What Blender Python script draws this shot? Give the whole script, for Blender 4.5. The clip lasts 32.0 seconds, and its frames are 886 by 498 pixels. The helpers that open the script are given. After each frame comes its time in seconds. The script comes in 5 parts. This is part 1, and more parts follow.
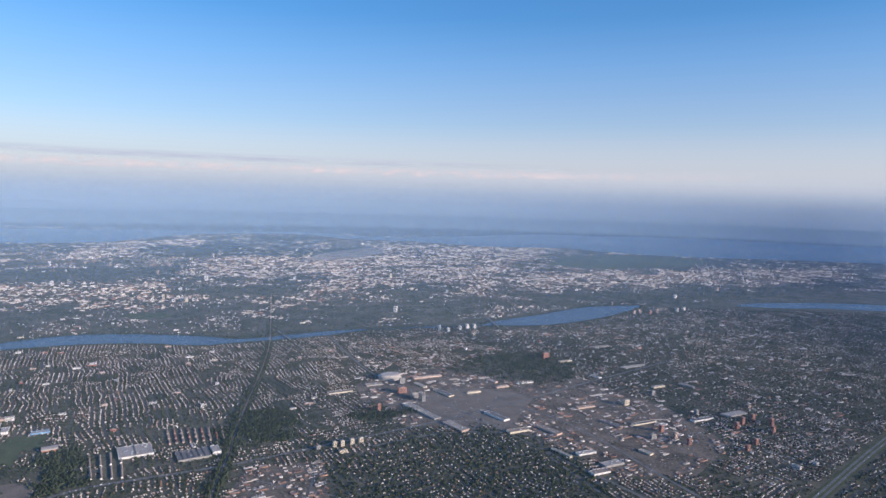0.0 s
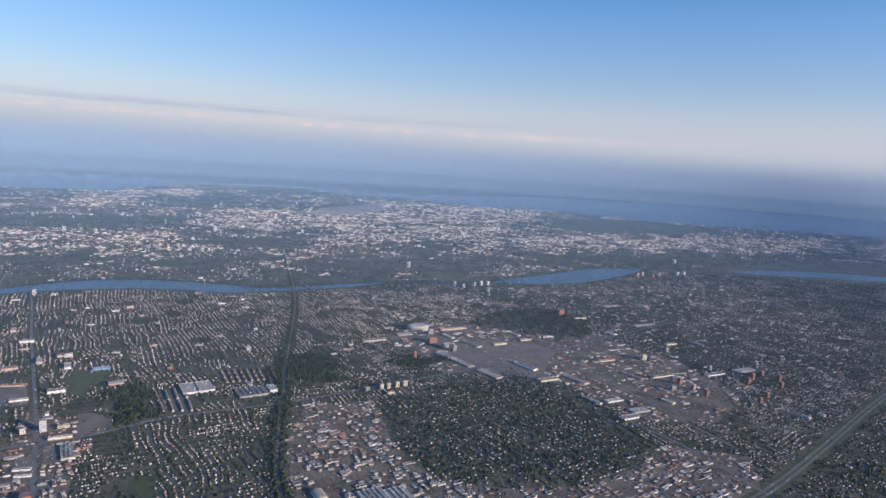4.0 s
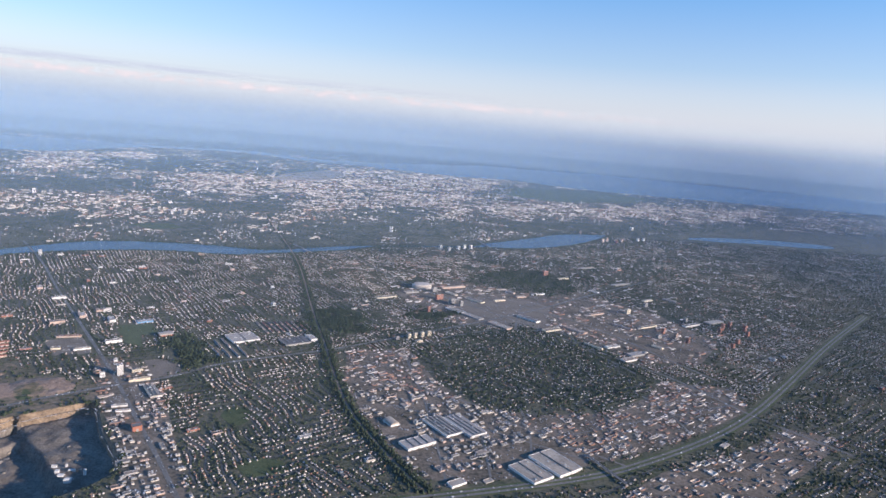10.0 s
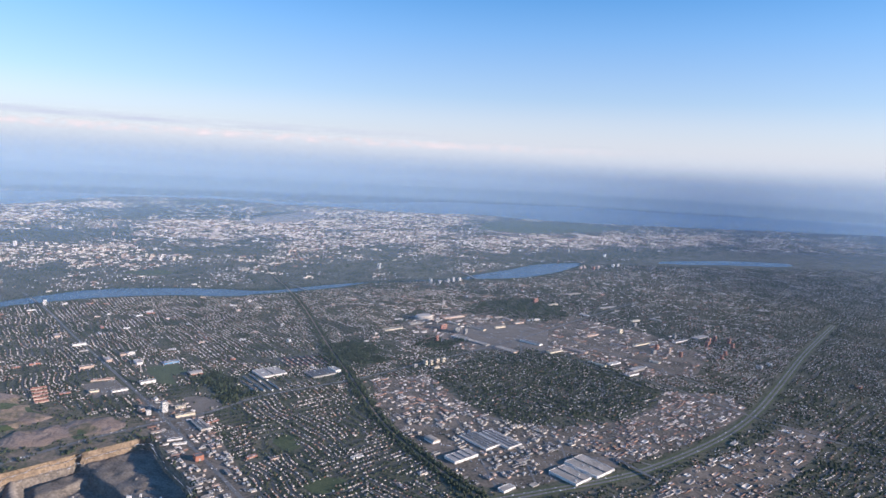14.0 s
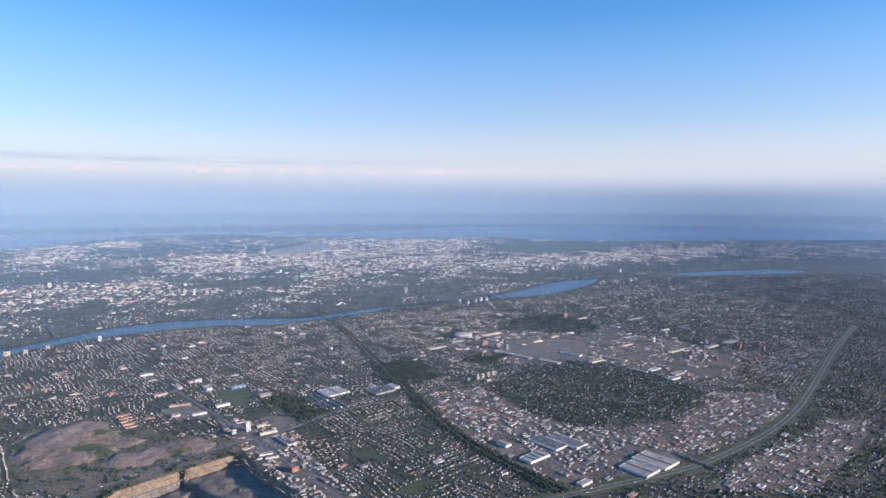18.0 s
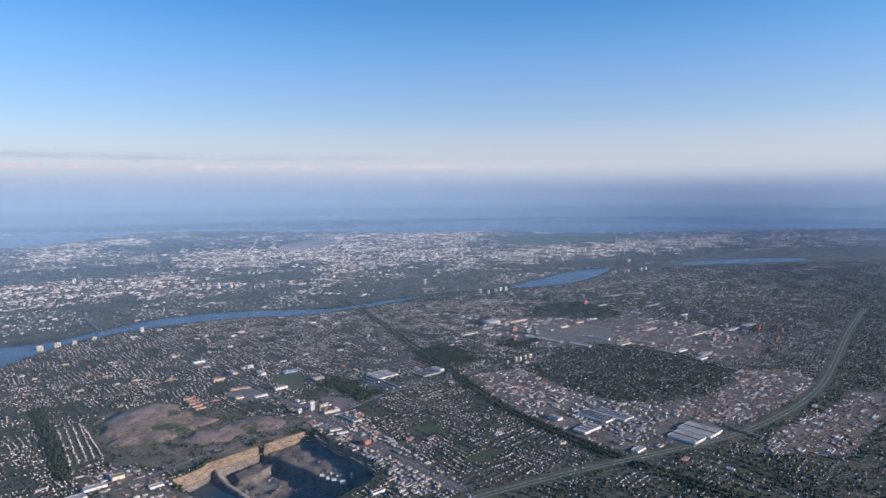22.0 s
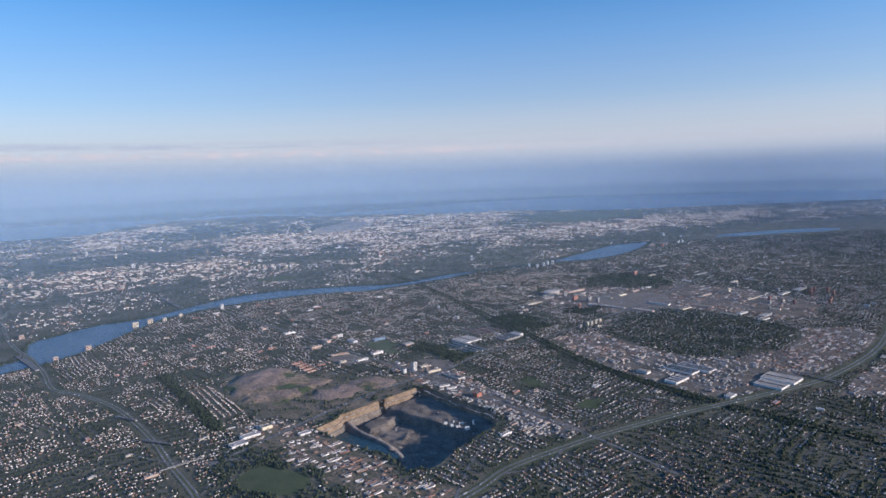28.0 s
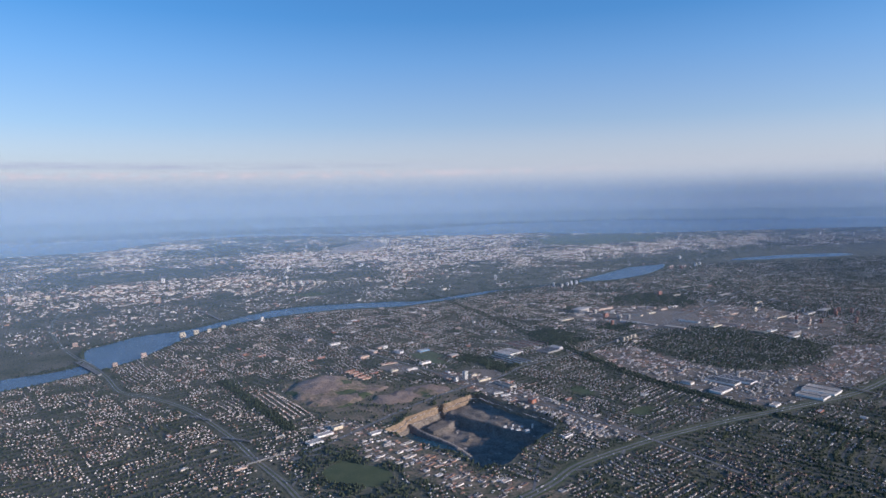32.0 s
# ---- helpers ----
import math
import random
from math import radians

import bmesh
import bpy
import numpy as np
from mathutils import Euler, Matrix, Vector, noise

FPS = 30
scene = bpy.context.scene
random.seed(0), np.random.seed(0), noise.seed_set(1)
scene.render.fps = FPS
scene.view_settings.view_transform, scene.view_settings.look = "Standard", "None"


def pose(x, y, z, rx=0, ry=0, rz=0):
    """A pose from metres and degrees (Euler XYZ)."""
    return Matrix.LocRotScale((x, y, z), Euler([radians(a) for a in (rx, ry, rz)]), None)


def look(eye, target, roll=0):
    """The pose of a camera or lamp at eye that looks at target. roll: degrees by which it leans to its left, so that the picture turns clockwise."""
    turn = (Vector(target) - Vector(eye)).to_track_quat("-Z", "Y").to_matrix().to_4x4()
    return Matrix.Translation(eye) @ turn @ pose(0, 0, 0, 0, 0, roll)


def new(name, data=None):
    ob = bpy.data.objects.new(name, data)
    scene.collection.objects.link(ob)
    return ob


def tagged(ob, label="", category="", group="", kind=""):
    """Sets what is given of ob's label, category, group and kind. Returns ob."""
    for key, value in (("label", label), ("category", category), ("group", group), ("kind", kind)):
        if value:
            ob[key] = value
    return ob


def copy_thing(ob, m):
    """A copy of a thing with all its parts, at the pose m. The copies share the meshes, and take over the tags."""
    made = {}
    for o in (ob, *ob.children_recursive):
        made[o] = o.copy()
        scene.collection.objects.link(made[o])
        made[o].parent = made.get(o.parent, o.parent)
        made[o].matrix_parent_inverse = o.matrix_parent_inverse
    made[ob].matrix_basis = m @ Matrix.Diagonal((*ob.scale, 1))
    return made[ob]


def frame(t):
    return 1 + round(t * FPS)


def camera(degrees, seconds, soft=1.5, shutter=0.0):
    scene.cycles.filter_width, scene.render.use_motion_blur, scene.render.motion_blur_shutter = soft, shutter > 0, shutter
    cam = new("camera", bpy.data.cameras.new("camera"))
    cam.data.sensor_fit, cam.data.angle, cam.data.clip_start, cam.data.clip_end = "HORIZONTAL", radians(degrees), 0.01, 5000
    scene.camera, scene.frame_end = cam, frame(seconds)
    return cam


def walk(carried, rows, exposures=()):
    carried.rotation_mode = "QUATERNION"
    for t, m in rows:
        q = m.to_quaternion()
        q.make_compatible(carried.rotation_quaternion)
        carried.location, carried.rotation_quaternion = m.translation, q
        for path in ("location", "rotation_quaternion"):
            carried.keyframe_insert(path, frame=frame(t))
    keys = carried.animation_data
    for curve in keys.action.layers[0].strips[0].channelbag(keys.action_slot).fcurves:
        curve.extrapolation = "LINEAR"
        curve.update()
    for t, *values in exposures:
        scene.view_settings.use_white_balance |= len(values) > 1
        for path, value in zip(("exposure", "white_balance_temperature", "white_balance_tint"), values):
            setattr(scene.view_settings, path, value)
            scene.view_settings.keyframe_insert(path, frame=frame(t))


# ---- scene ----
# one unit of this scene stands for about 16 m of ground, so that the far shore lies inside the lens's reach
cam = camera(69.15, 32.0, soft=1.6)

PATH = [
    (0, 0.00, 0.00, 90.00, 0.000, -4.656, 1.560),
    (0.5, -2.92, -1.40, 89.94, -0.017, -4.957, 1.736),
    (1, -5.84, -2.89, 89.87, -0.059, -5.398, 1.886),
    (1.5, -8.76, -4.45, 89.80, -0.231, -5.916, 2.298),
    (2, -11.69, -6.08, 89.72, -0.424, -6.410, 2.739),
    (2.5, -14.62, -7.77, 89.64, -0.799, -6.808, 3.012),
    (3, -17.55, -9.51, 89.56, -1.074, -7.127, 3.193),
    (3.5, -20.49, -11.31, 89.48, -1.322, -7.688, 3.397),
    (5.5, -32.29, -18.84, 89.11, -2.909, -9.181, 4.677),
    (6, -35.26, -20.79, 89.01, -3.386, -9.456, 5.094),
    (6.5, -38.22, -22.75, 88.91, -3.925, -9.822, 5.295),
    (7, -41.19, -24.72, 88.80, -4.481, -10.074, 5.518),
    (7.5, -44.17, -26.70, 88.69, -5.022, -10.544, 5.790),
    (8, -47.15, -28.68, 88.58, -5.782, -11.013, 5.820),
    (8.5, -50.13, -30.65, 88.46, -6.372, -11.229, 5.729),
    (9, -53.12, -32.62, 88.34, -6.716, -10.961, 5.544),
    (9.5, -56.11, -34.58, 88.22, -6.955, -10.847, 5.176),
    (10, -59.11, -36.52, 88.09, -7.347, -10.592, 4.979),
    (10.5, -62.11, -38.44, 87.96, -7.948, -9.778, 4.765),
    (11, -65.12, -40.34, 87.83, -8.723, -8.914, 4.483),
    (11.5, -68.13, -42.22, 87.69, -9.114, -9.000, 4.575),
    (12, -71.15, -44.08, 87.55, -9.432, -9.051, 4.552),
    (12.5, -74.17, -45.90, 87.41, -9.796, -8.478, 3.998),
    (13, -77.19, -47.70, 87.27, -10.145, -7.971, 3.608),
    (13.5, -80.22, -49.46, 87.12, -10.436, -7.563, 3.320),
    (14, -83.25, -51.19, 86.96, -10.659, -7.070, 2.914),
    (14.5, -86.28, -52.88, 86.81, -10.945, -6.661, 2.484),
    (16.5, -98.45, -59.28, 86.16, -10.965, -4.919, 0.649),
    (17, -101.49, -60.78, 85.98, -10.851, -4.793, 0.482),
    (17.5, -104.54, -62.24, 85.81, -10.688, -4.865, 0.326),
    (18, -107.60, -63.67, 85.63, -10.691, -4.794, 0.205),
    (18.5, -110.65, -65.06, 85.45, -10.710, -4.972, 0.269),
    (19, -113.70, -66.41, 85.26, -10.844, -4.935, 0.119),
    (19.5, -116.76, -67.72, 85.08, -10.865, -4.895, -0.067),
    (20, -119.81, -68.99, 84.89, -10.891, -4.781, -0.263),
    (20.5, -122.87, -70.24, 84.69, -10.946, -4.606, -0.509),
    (21, -125.92, -71.45, 84.49, -11.028, -4.736, -0.614),
    (21.5, -128.98, -72.63, 84.29, -11.160, -4.991, -0.579),
    (22, -132.03, -73.78, 84.09, -11.280, -5.243, -0.446),
    (22.5, -135.08, -74.90, 83.88, -11.348, -5.679, -0.249),
    (23, -138.13, -76.00, 83.67, -11.273, -5.769, -0.365),
    (23.5, -141.18, -77.08, 83.46, -11.017, -5.761, -0.744),
    (24, -144.22, -78.14, 83.24, -10.573, -5.561, -1.127),
    (24.5, -147.27, -79.18, 83.02, -10.375, -5.354, -1.531),
    (25, -150.30, -80.21, 82.80, -10.221, -5.307, -1.598),
    (25.5, -153.34, -81.24, 82.57, -10.078, -5.415, -1.528),
    (27.5, -165.42, -85.33, 81.63, -9.990, -6.670, -1.545),
    (28, -168.43, -86.38, 81.39, -10.351, -6.720, -1.939),
    (28.5, -171.43, -87.44, 81.14, -10.221, -6.381, -2.152),
    (29, -174.42, -88.53, 80.89, -9.947, -5.695, -2.442),
    (29.5, -177.40, -89.64, 80.64, -9.866, -5.266, -2.692),
    (30, -180.37, -90.80, 80.38, -9.801, -5.036, -2.530),
    (30.5, -183.33, -91.99, 80.12, -9.911, -5.064, -2.296),
    (31, -186.29, -93.23, 79.86, -9.985, -4.964, -2.105),
    (31.5, -189.23, -94.52, 79.60, -10.018, -4.821, -1.804),
    (32, -192.16, -95.87, 79.33, -10.236, -4.644, -1.204),
]


def flown(x, y, z, yaw, pitch, roll):
    return pose(x, y, z, 0, 0, yaw) @ pose(0, 0, 0, 90 + pitch, 0, 0) @ pose(0, 0, 0, 0, 0, roll)


walk(cam, [(r[0], flown(*r[1:])) for r in PATH], exposures=[(0.0, 0.0, 5900, 13), (3.0, -0.1, 5920, 13), (7.0, -0.05, 5960, 13), (8.0, -0.06, 5980, 13), (9.0, 0.13, 6000, 13), (11.0, 0.27, 5980, 13), (14.0, 0.28, 5940, 13), (18.0, 0.25, 5840, 13), (20.0, 0.24, 5820, 13), (21.0, 0.07, 5780, 13), (22.0, -0.02, 5740, 13), (25.0, -0.06, 5710, 13), (32.0, -0.13, 5680, 13)])

# ---- daylight: low evening sun from the west ----
SUN_TO = Vector((0.9, -0.44, 0.0)).normalized()
SUN_EL = radians(14.5)
world = bpy.data.worlds.new("sky")
scene.world = world
world.use_nodes = True
wn = world.node_tree.nodes
sky = wn.new("ShaderNodeTexSky")
sky.sky_type = "NISHITA"
sky.sun_disc = False
sky.sun_elevation = SUN_EL
sky.sun_rotation = math.atan2(SUN_TO.x, SUN_TO.y)
sky.altitude = 800
sky.air_density = 1.1
sky.dust_density = 0.45
sky.ozone_density = 3.0
wl = world.node_tree.links
hs, wtc, wsp, low, wmix, wramp, glow, wadd = (wn.new("ShaderNode" + k) for k in ("HueSaturation", "TexCoord", "SeparateXYZ", "ValToRGB", "Mix", "ValToRGB", "Background", "AddShader"))
hs.inputs["Saturation"].default_value = 1.25
wl.new(sky.outputs[0], hs.inputs["Color"])
wl.new(wtc.outputs["Generated"], wsp.inputs[0])
# the pale lavender air low over the whole horizon
wl.new(wsp.outputs["Z"], low.inputs["Fac"])
low.color_ramp.elements[0].color, low.color_ramp.elements[0].position = (0.85, 0.85, 0.85, 1), 0.0
low.color_ramp.elements[1].color, low.color_ramp.elements[1].position = (0, 0, 0, 1), 0.26
for at_, v_ in ((0.05, 0.62), (0.11, 0.26)):
    e = low.color_ramp.elements.new(at_)
    e.color = (v_, v_, v_, 1)
wmix.data_type = "RGBA"
wl.new(low.outputs[0], wmix.inputs["Factor"])
wl.new(hs.outputs[0], wmix.inputs["A"])
wmix.inputs["B"].default_value = (4.85, 4.55, 4.75, 1)
wn["Background"].inputs["Strength"].default_value = 0.132
wl.new(wmix.outputs["Result"], wn["Background"].inputs["Color"])
# the clear blue higher up
wl.new(wsp.outputs["Z"], wramp.inputs["Fac"])
wramp.color_ramp.elements[0].color, wramp.color_ramp.elements[0].position = (0.01, 0.01, 0.03, 1), 0.0
wramp.color_ramp.elements[1].color, wramp.color_ramp.elements[1].position = (0.005, 0.03, 0.1, 1), 0.6
for at_, c_ in ((0.08, (0.07, 0.05, 0.08, 1)), (0.2, (0.04, 0.08, 0.165, 1))):
    e = wramp.color_ramp.elements.new(at_)
    e.color = c_
wl.new(wramp.outputs[0], glow.inputs["Color"])
wl.new(wn["Background"].outputs[0], wadd.inputs[0])
wl.new(glow.outputs[0], wadd.inputs[1])
wl.new(wadd.outputs[0], wn["World Output"].inputs["Surface"])
sun = new("sun", bpy.data.lights.new("sun", "SUN"))
sun.data.energy, sun.data.angle, sun.data.color = 6.6, radians(0.5), (1.0, 0.82, 0.645)
sun.matrix_world = look((0, 0, 300), Vector((0, 0, 300)) - Vector((SUN_TO.x * math.cos(SUN_EL), SUN_TO.y * math.cos(SUN_EL), math.sin(SUN_EL))))


# ---- materials ----
def mat(name, a, b, size=1.0, rough=0.85, bump=0.0, fine=None, metal=0.0, island=False, spec=0.3):
    """Two colours mixed by coarse and fine noise; island: each loose piece takes its own shade."""
    m = bpy.data.materials.new(name)
    m.use_nodes = True
    nt = m.node_tree
    n, l = nt.nodes, nt.links
    s = n["Principled BSDF"]
    s.inputs["Roughness"].default_value = rough
    s.inputs["Metallic"].default_value = metal
    s.inputs["Specular IOR Level"].default_value = spec
    tc = n.new("ShaderNodeNewGeometry")
    n1 = n.new("ShaderNodeTexNoise")
    n1.inputs["Scale"].default_value = 1.0 / size
    n1.inputs["Detail"].default_value = 4.0
    n2 = n.new("ShaderNodeTexNoise")
    n2.inputs["Scale"].default_value = 1.0 / (fine or size * 0.13)
    n2.inputs["Detail"].default_value = 3.0
    for k in (n1, n2):
        l.new(tc.outputs["Position"], k.inputs["Vector"])
    add = n.new("ShaderNodeMath")
    add.operation = "ADD"
    l.new(n1.outputs["Fac"], add.inputs[0])
    l.new(n2.outputs["Fac"], add.inputs[1])
    ramp = n.new("ShaderNodeMapRange")
    ramp.inputs["From Min"].default_value, ramp.inputs["From Max"].default_value = 0.72, 1.28
    l.new(add.outputs[0], ramp.inputs["Value"])
    fac = ramp.outputs["Result"]
    if island:
        mx = n.new("ShaderNodeMath")
        mx.operation = "MULTIPLY_ADD"
        mx.inputs[1].default_value = 0.7
        l.new(tc.outputs["Random Per Island"], mx.inputs[0])
        q = n.new("ShaderNodeMath")
        q.operation = "MULTIPLY"
        q.inputs[1].default_value = 0.25
        l.new(fac, q.inputs[0])
        l.new(q.outputs[0], mx.inputs[2])
        fac = mx.outputs[0]
    mix = n.new("ShaderNodeMix")
    mix.data_type = "RGBA"
    l.new(fac, mix.inputs["Factor"])
    mix.inputs["A"].default_value = (*a, 1)
    mix.inputs["B"].default_value = (*b, 1)
    l.new(mix.outputs["Result"], s.inputs["Base Color"])
    if bump:
        bp = n.new("ShaderNodeBump")
        bp.inputs["Strength"].default_value = bump
        bp.inputs["Distance"].default_value = size * 0.1
        l.new(n2.outputs["Fac"], bp.inputs["Height"])
        l.new(bp.outputs["Normal"], s.inputs["Normal"])
    return m


M_GROUND = mat("suburban_ground", (0.046, 0.058, 0.031), (0.165, 0.145, 0.105), 16, 0.95, 0.2, 1.1)
M_YARD = mat("mixed_yards_and_lawns", (0.065, 0.058, 0.042), (0.25, 0.2, 0.155), 9, 0.92, 0.0, 1.0)
M_ROAD = mat("road_asphalt", (0.08, 0.076, 0.07), (0.145, 0.138, 0.128), 5, 0.85)
M_LANE = mat("concrete_carriageway", (0.13, 0.124, 0.115), (0.2, 0.19, 0.178), 6, 0.85)
M_GRASS = mat("mown_grass", (0.05, 0.07, 0.03), (0.095, 0.11, 0.05), 5, 0.95)
M_VERGE = mat("verge_grass", (0.06, 0.085, 0.035), (0.12, 0.125, 0.06), 6, 0.95)
M_SOIL = mat("bare_soil", (0.2, 0.14, 0.105), (0.37, 0.27, 0.205), 6, 0.95, 0.5, 0.9)
M_ROCK = mat("cut_limestone", (0.13, 0.095, 0.066), (0.32, 0.24, 0.165), 3, 0.9, 0.5, 0.5)
M_FLOOR = mat("quarry_floor_gravel", (0.085, 0.072, 0.06), (0.26, 0.22, 0.18), 4.5, 0.95, 0.5, 0.6)
M_RAMP = mat("pale_crushed_stone", (0.22, 0.185, 0.15), (0.4, 0.34, 0.28), 3, 0.95, 0.4, 0.5)
M_SCRUB = mat("scrub_and_soil", (0.06, 0.072, 0.038), (0.27, 0.2, 0.145), 8, 0.95, 0.3, 1.2)
M_TREE = mat("tree_foliage", (0.024, 0.035, 0.02), (0.06, 0.074, 0.038), 4, 0.9, 0.0, 0.5, island=True)
M_WALL_L = mat("pale_wall", (0.34, 0.29, 0.255), (0.88, 0.81, 0.74), 3, 0.8, island=True)
M_WALL_P = mat("white_wall", (0.44, 0.37, 0.3), (0.87, 0.78, 0.67), 3, 0.8, island=True)
M_WALL_B = mat("brick_wall", (0.2, 0.1, 0.07), (0.4, 0.25, 0.18), 3, 0.85, island=True)
M_ROOF_G = mat("grey_shingle_roof", (0.055, 0.052, 0.052), (0.24, 0.22, 0.21), 3, 0.85, island=True)
M_ROOF_B = mat("brown_shingle_roof", (0.075, 0.05, 0.038), (0.25, 0.165, 0.12), 3, 0.85, island=True)
M_ROOF_W = mat("pale_membrane_roof", (0.25, 0.215, 0.185), (0.68, 0.61, 0.53), 3, 0.7, island=True)
M_LOT = mat("worn_parking_asphalt", (0.14, 0.118, 0.095), (0.25, 0.21, 0.17), 7, 0.92, 0.0, 0.5)
M_SPOIL = mat("grassed_spoil", (0.11, 0.1, 0.055), (0.36, 0.25, 0.18), 9, 0.95, 0.5, 1.6)
M_ROOF_T = mat("weathered_tan_roof", (0.17, 0.135, 0.11), (0.54, 0.44, 0.35), 3, 0.8, island=True)
M_STREET = mat("worn_boulevard_asphalt", (0.13, 0.125, 0.115), (0.21, 0.2, 0.185), 5, 0.85)
M_TURF = mat("sports_turf", (0.07, 0.09, 0.048), (0.12, 0.135, 0.07), 5, 0.95)
M_ROOF_D = mat("dark_felt_roof", (0.06, 0.055, 0.055), (0.19, 0.175, 0.165), 3, 0.9, island=True)
M_ROOF_R = mat("red_brown_roof", (0.17, 0.075, 0.055), (0.33, 0.17, 0.13), 3, 0.85)
M_SAND = mat("pale_sandy_field", (0.28, 0.23, 0.18), (0.5, 0.41, 0.33), 22, 0.95, 0.0, 4.0)
M_TAR = mat("tar_gravel_roof", (0.12, 0.115, 0.11), (0.3, 0.28, 0.265), 4, 0.9, island=True)


def water(name, deep, rough):
    m = mat(name, deep, tuple(c * 1.35 for c in deep), 20, rough, 0.15, 0.8, spec=0.25)
    return m


M_RIVER = water("river_water", (0.06, 0.09, 0.13), 0.25)
M_LAKE = water("lake_water", (0.05, 0.10, 0.17), 0.25)
M_POOL = water("pit_pool_water", (0.014, 0.042, 0.055), 0.12)


# ---- mesh helpers ----
def mesh_np(name, verts, faces, mats):
    """One object from numpy arrays: faces is a list of (index array n x k, material slot or slot array)."""
    me = bpy.data.meshes.new(name)
    verts = np.asarray(verts, np.float32)
    me.vertices.add(len(verts))
    me.vertices.foreach_set("co", verts.ravel())
    loops, starts, totals, slots, at = [], [], [], [], 0
    for f, s in faces:
        f = np.asarray(f, np.int32)
        n, k = f.shape
        loops.append(f.ravel())
        starts.append(at + np.arange(n, dtype=np.int32) * k)
        totals.append(np.full(n, k, np.int32))
        slots.append(np.broadcast_to(np.asarray(s, np.int32), (n,)))
        at += n * k
    loops = np.concatenate(loops)
    me.loops.add(len(loops))
    me.loops.foreach_set("vertex_index", loops)
    st = np.concatenate(starts)
    me.polygons.add(len(st))
    me.polygons.foreach_set("loop_start", st)
    me.polygons.foreach_set("loop_total", np.concatenate(totals))
    for m in mats:
        me.materials.append(m)
    me.polygons.foreach_set("material_index", np.concatenate(slots).astype(np.int32))
    me.update(calc_edges=True)
    me.validate()
    return new(name, me)


def part(name, bm, material, parent=None, label=""):
    me = bpy.data.meshes.new(name)
    bm.normal_update()
    bm.to_mesh(me)
    bm.free()
    me.materials.append(material)
    ob = new(name, me)
    if parent is not None:
        ob.parent = parent
    if label:
        ob["label"] = label
    return ob


def inside(poly, x, y):
    """Which of the points lie in the polygon."""
    x, y = np.asarray(x, float), np.asarray(y, float)
    px, py = [p[0] for p in poly], [p[1] for p in poly]
    r = (x > min(px)) & (x < max(px)) & (y > min(py)) & (y < max(py))
    if not r.any():
        return r
    xs, ys = x[r], y[r]
    q = np.zeros(xs.shape, bool)
    n = len(poly)
    for i in range(n):
        (x0, y0), (x1, y1) = poly[i], poly[(i + 1) % n]
        if y0 != y1:
            q ^= ((y0 > ys) != (y1 > ys)) & (xs < (x1 - x0) * (ys - y0) / (y1 - y0) + x0)
    r[r] = q
    return r


def near_line(line, x, y, w):
    """Which of the points lie within w of the line."""
    r = np.zeros(np.shape(x), bool)
    if w <= 0:
        return r
    for (x0, y0), (x1, y1) in zip(line, line[1:]):
        k = np.nonzero((x > min(x0, x1) - w) & (x < max(x0, x1) + w) & (y > min(y0, y1) - w) & (y < max(y0, y1) + w))[0]
        if len(k):
            dx, dy = x1 - x0, y1 - y0
            s = np.clip(((x[k] - x0) * dx + (y[k] - y0) * dy) / (dx * dx + dy * dy), 0, 1)
            r[k] |= (x[k] - x0 - s * dx) ** 2 + (y[k] - y0 - s * dy) ** 2 < w * w
    return r


def smooth(line, per=6):
    """A Catmull-Rom line through the given points."""
    p = [line[0]] + list(line) + [line[-1]]
    out = []
    for i in range(1, len(p) - 2):
        a, b, c, d = (np.array(q, float) for q in p[i - 1:i + 3])
        for k in range(per):
            t = k / per
            out.append(tuple(0.5 * (2 * b + (c - a) * t + (2 * a - 5 * b + 4 * c - d) * t * t + (3 * b - a - 3 * c + d) * t ** 3)))
    out.append(tuple(map(float, line[-1])))
    return out


def field(x, y, size, seed=0.0):
    """Smooth noise, about -1 to 1, over the plan."""
    x, y = np.asarray(x) / size, np.asarray(y) / size
    v = 0
    for k, (a, b, c) in enumerate(((1.0, 0.31, 0.7), (-0.47, 1.13, 2.1), (0.83, -0.71, 4.4), (1.71, 1.33, 1.3), (-1.9, 0.77, 5.0), (0.4, 2.3, 3.3))):
        v = v + np.sin(2.2 * (a * x + b * y) + c + seed * (k + 1.7) + 0.8 * np.sin(1.3 * (b * x - a * y) + seed))
    return v / 3.0


def sheet(name, poly, z, material):
    bm = bmesh.new()
    vs = [bm.verts.new((x, y, z)) for x, y in poly]
    es = [bm.edges.new((vs[i], vs[(i + 1) % len(vs)])) for i in range(len(vs))]
    bmesh.ops.triangle_fill(bm, use_beauty=True, edges=es, normal=(0, 0, 1))
    return part(name, bm, material)


def strip(line, half, z, shift=0.0):
    """Vertices and quads of a band along a line."""
    p = np.array(line, float)
    d = np.gradient(p, axis=0)
    d /= np.linalg.norm(d, axis=1, keepdims=True)
    nrm = np.stack([-d[:, 1], d[:, 0]], 1)
    l, r = p + nrm * (shift + half), p + nrm * (shift - half)
    v = np.zeros((2 * len(p), 3))
    v[0::2, :2], v[1::2, :2], v[:, 2] = r, l, z
    k = np.arange(len(p) - 1) * 2
    return v, np.stack([k, k + 2, k + 3, k + 1], 1)


def band(name, line, half, z, material, shift=0.0):
    v, f = strip(line, half, z, shift)
    return mesh_np(name, v, [(f, 0)], [material])


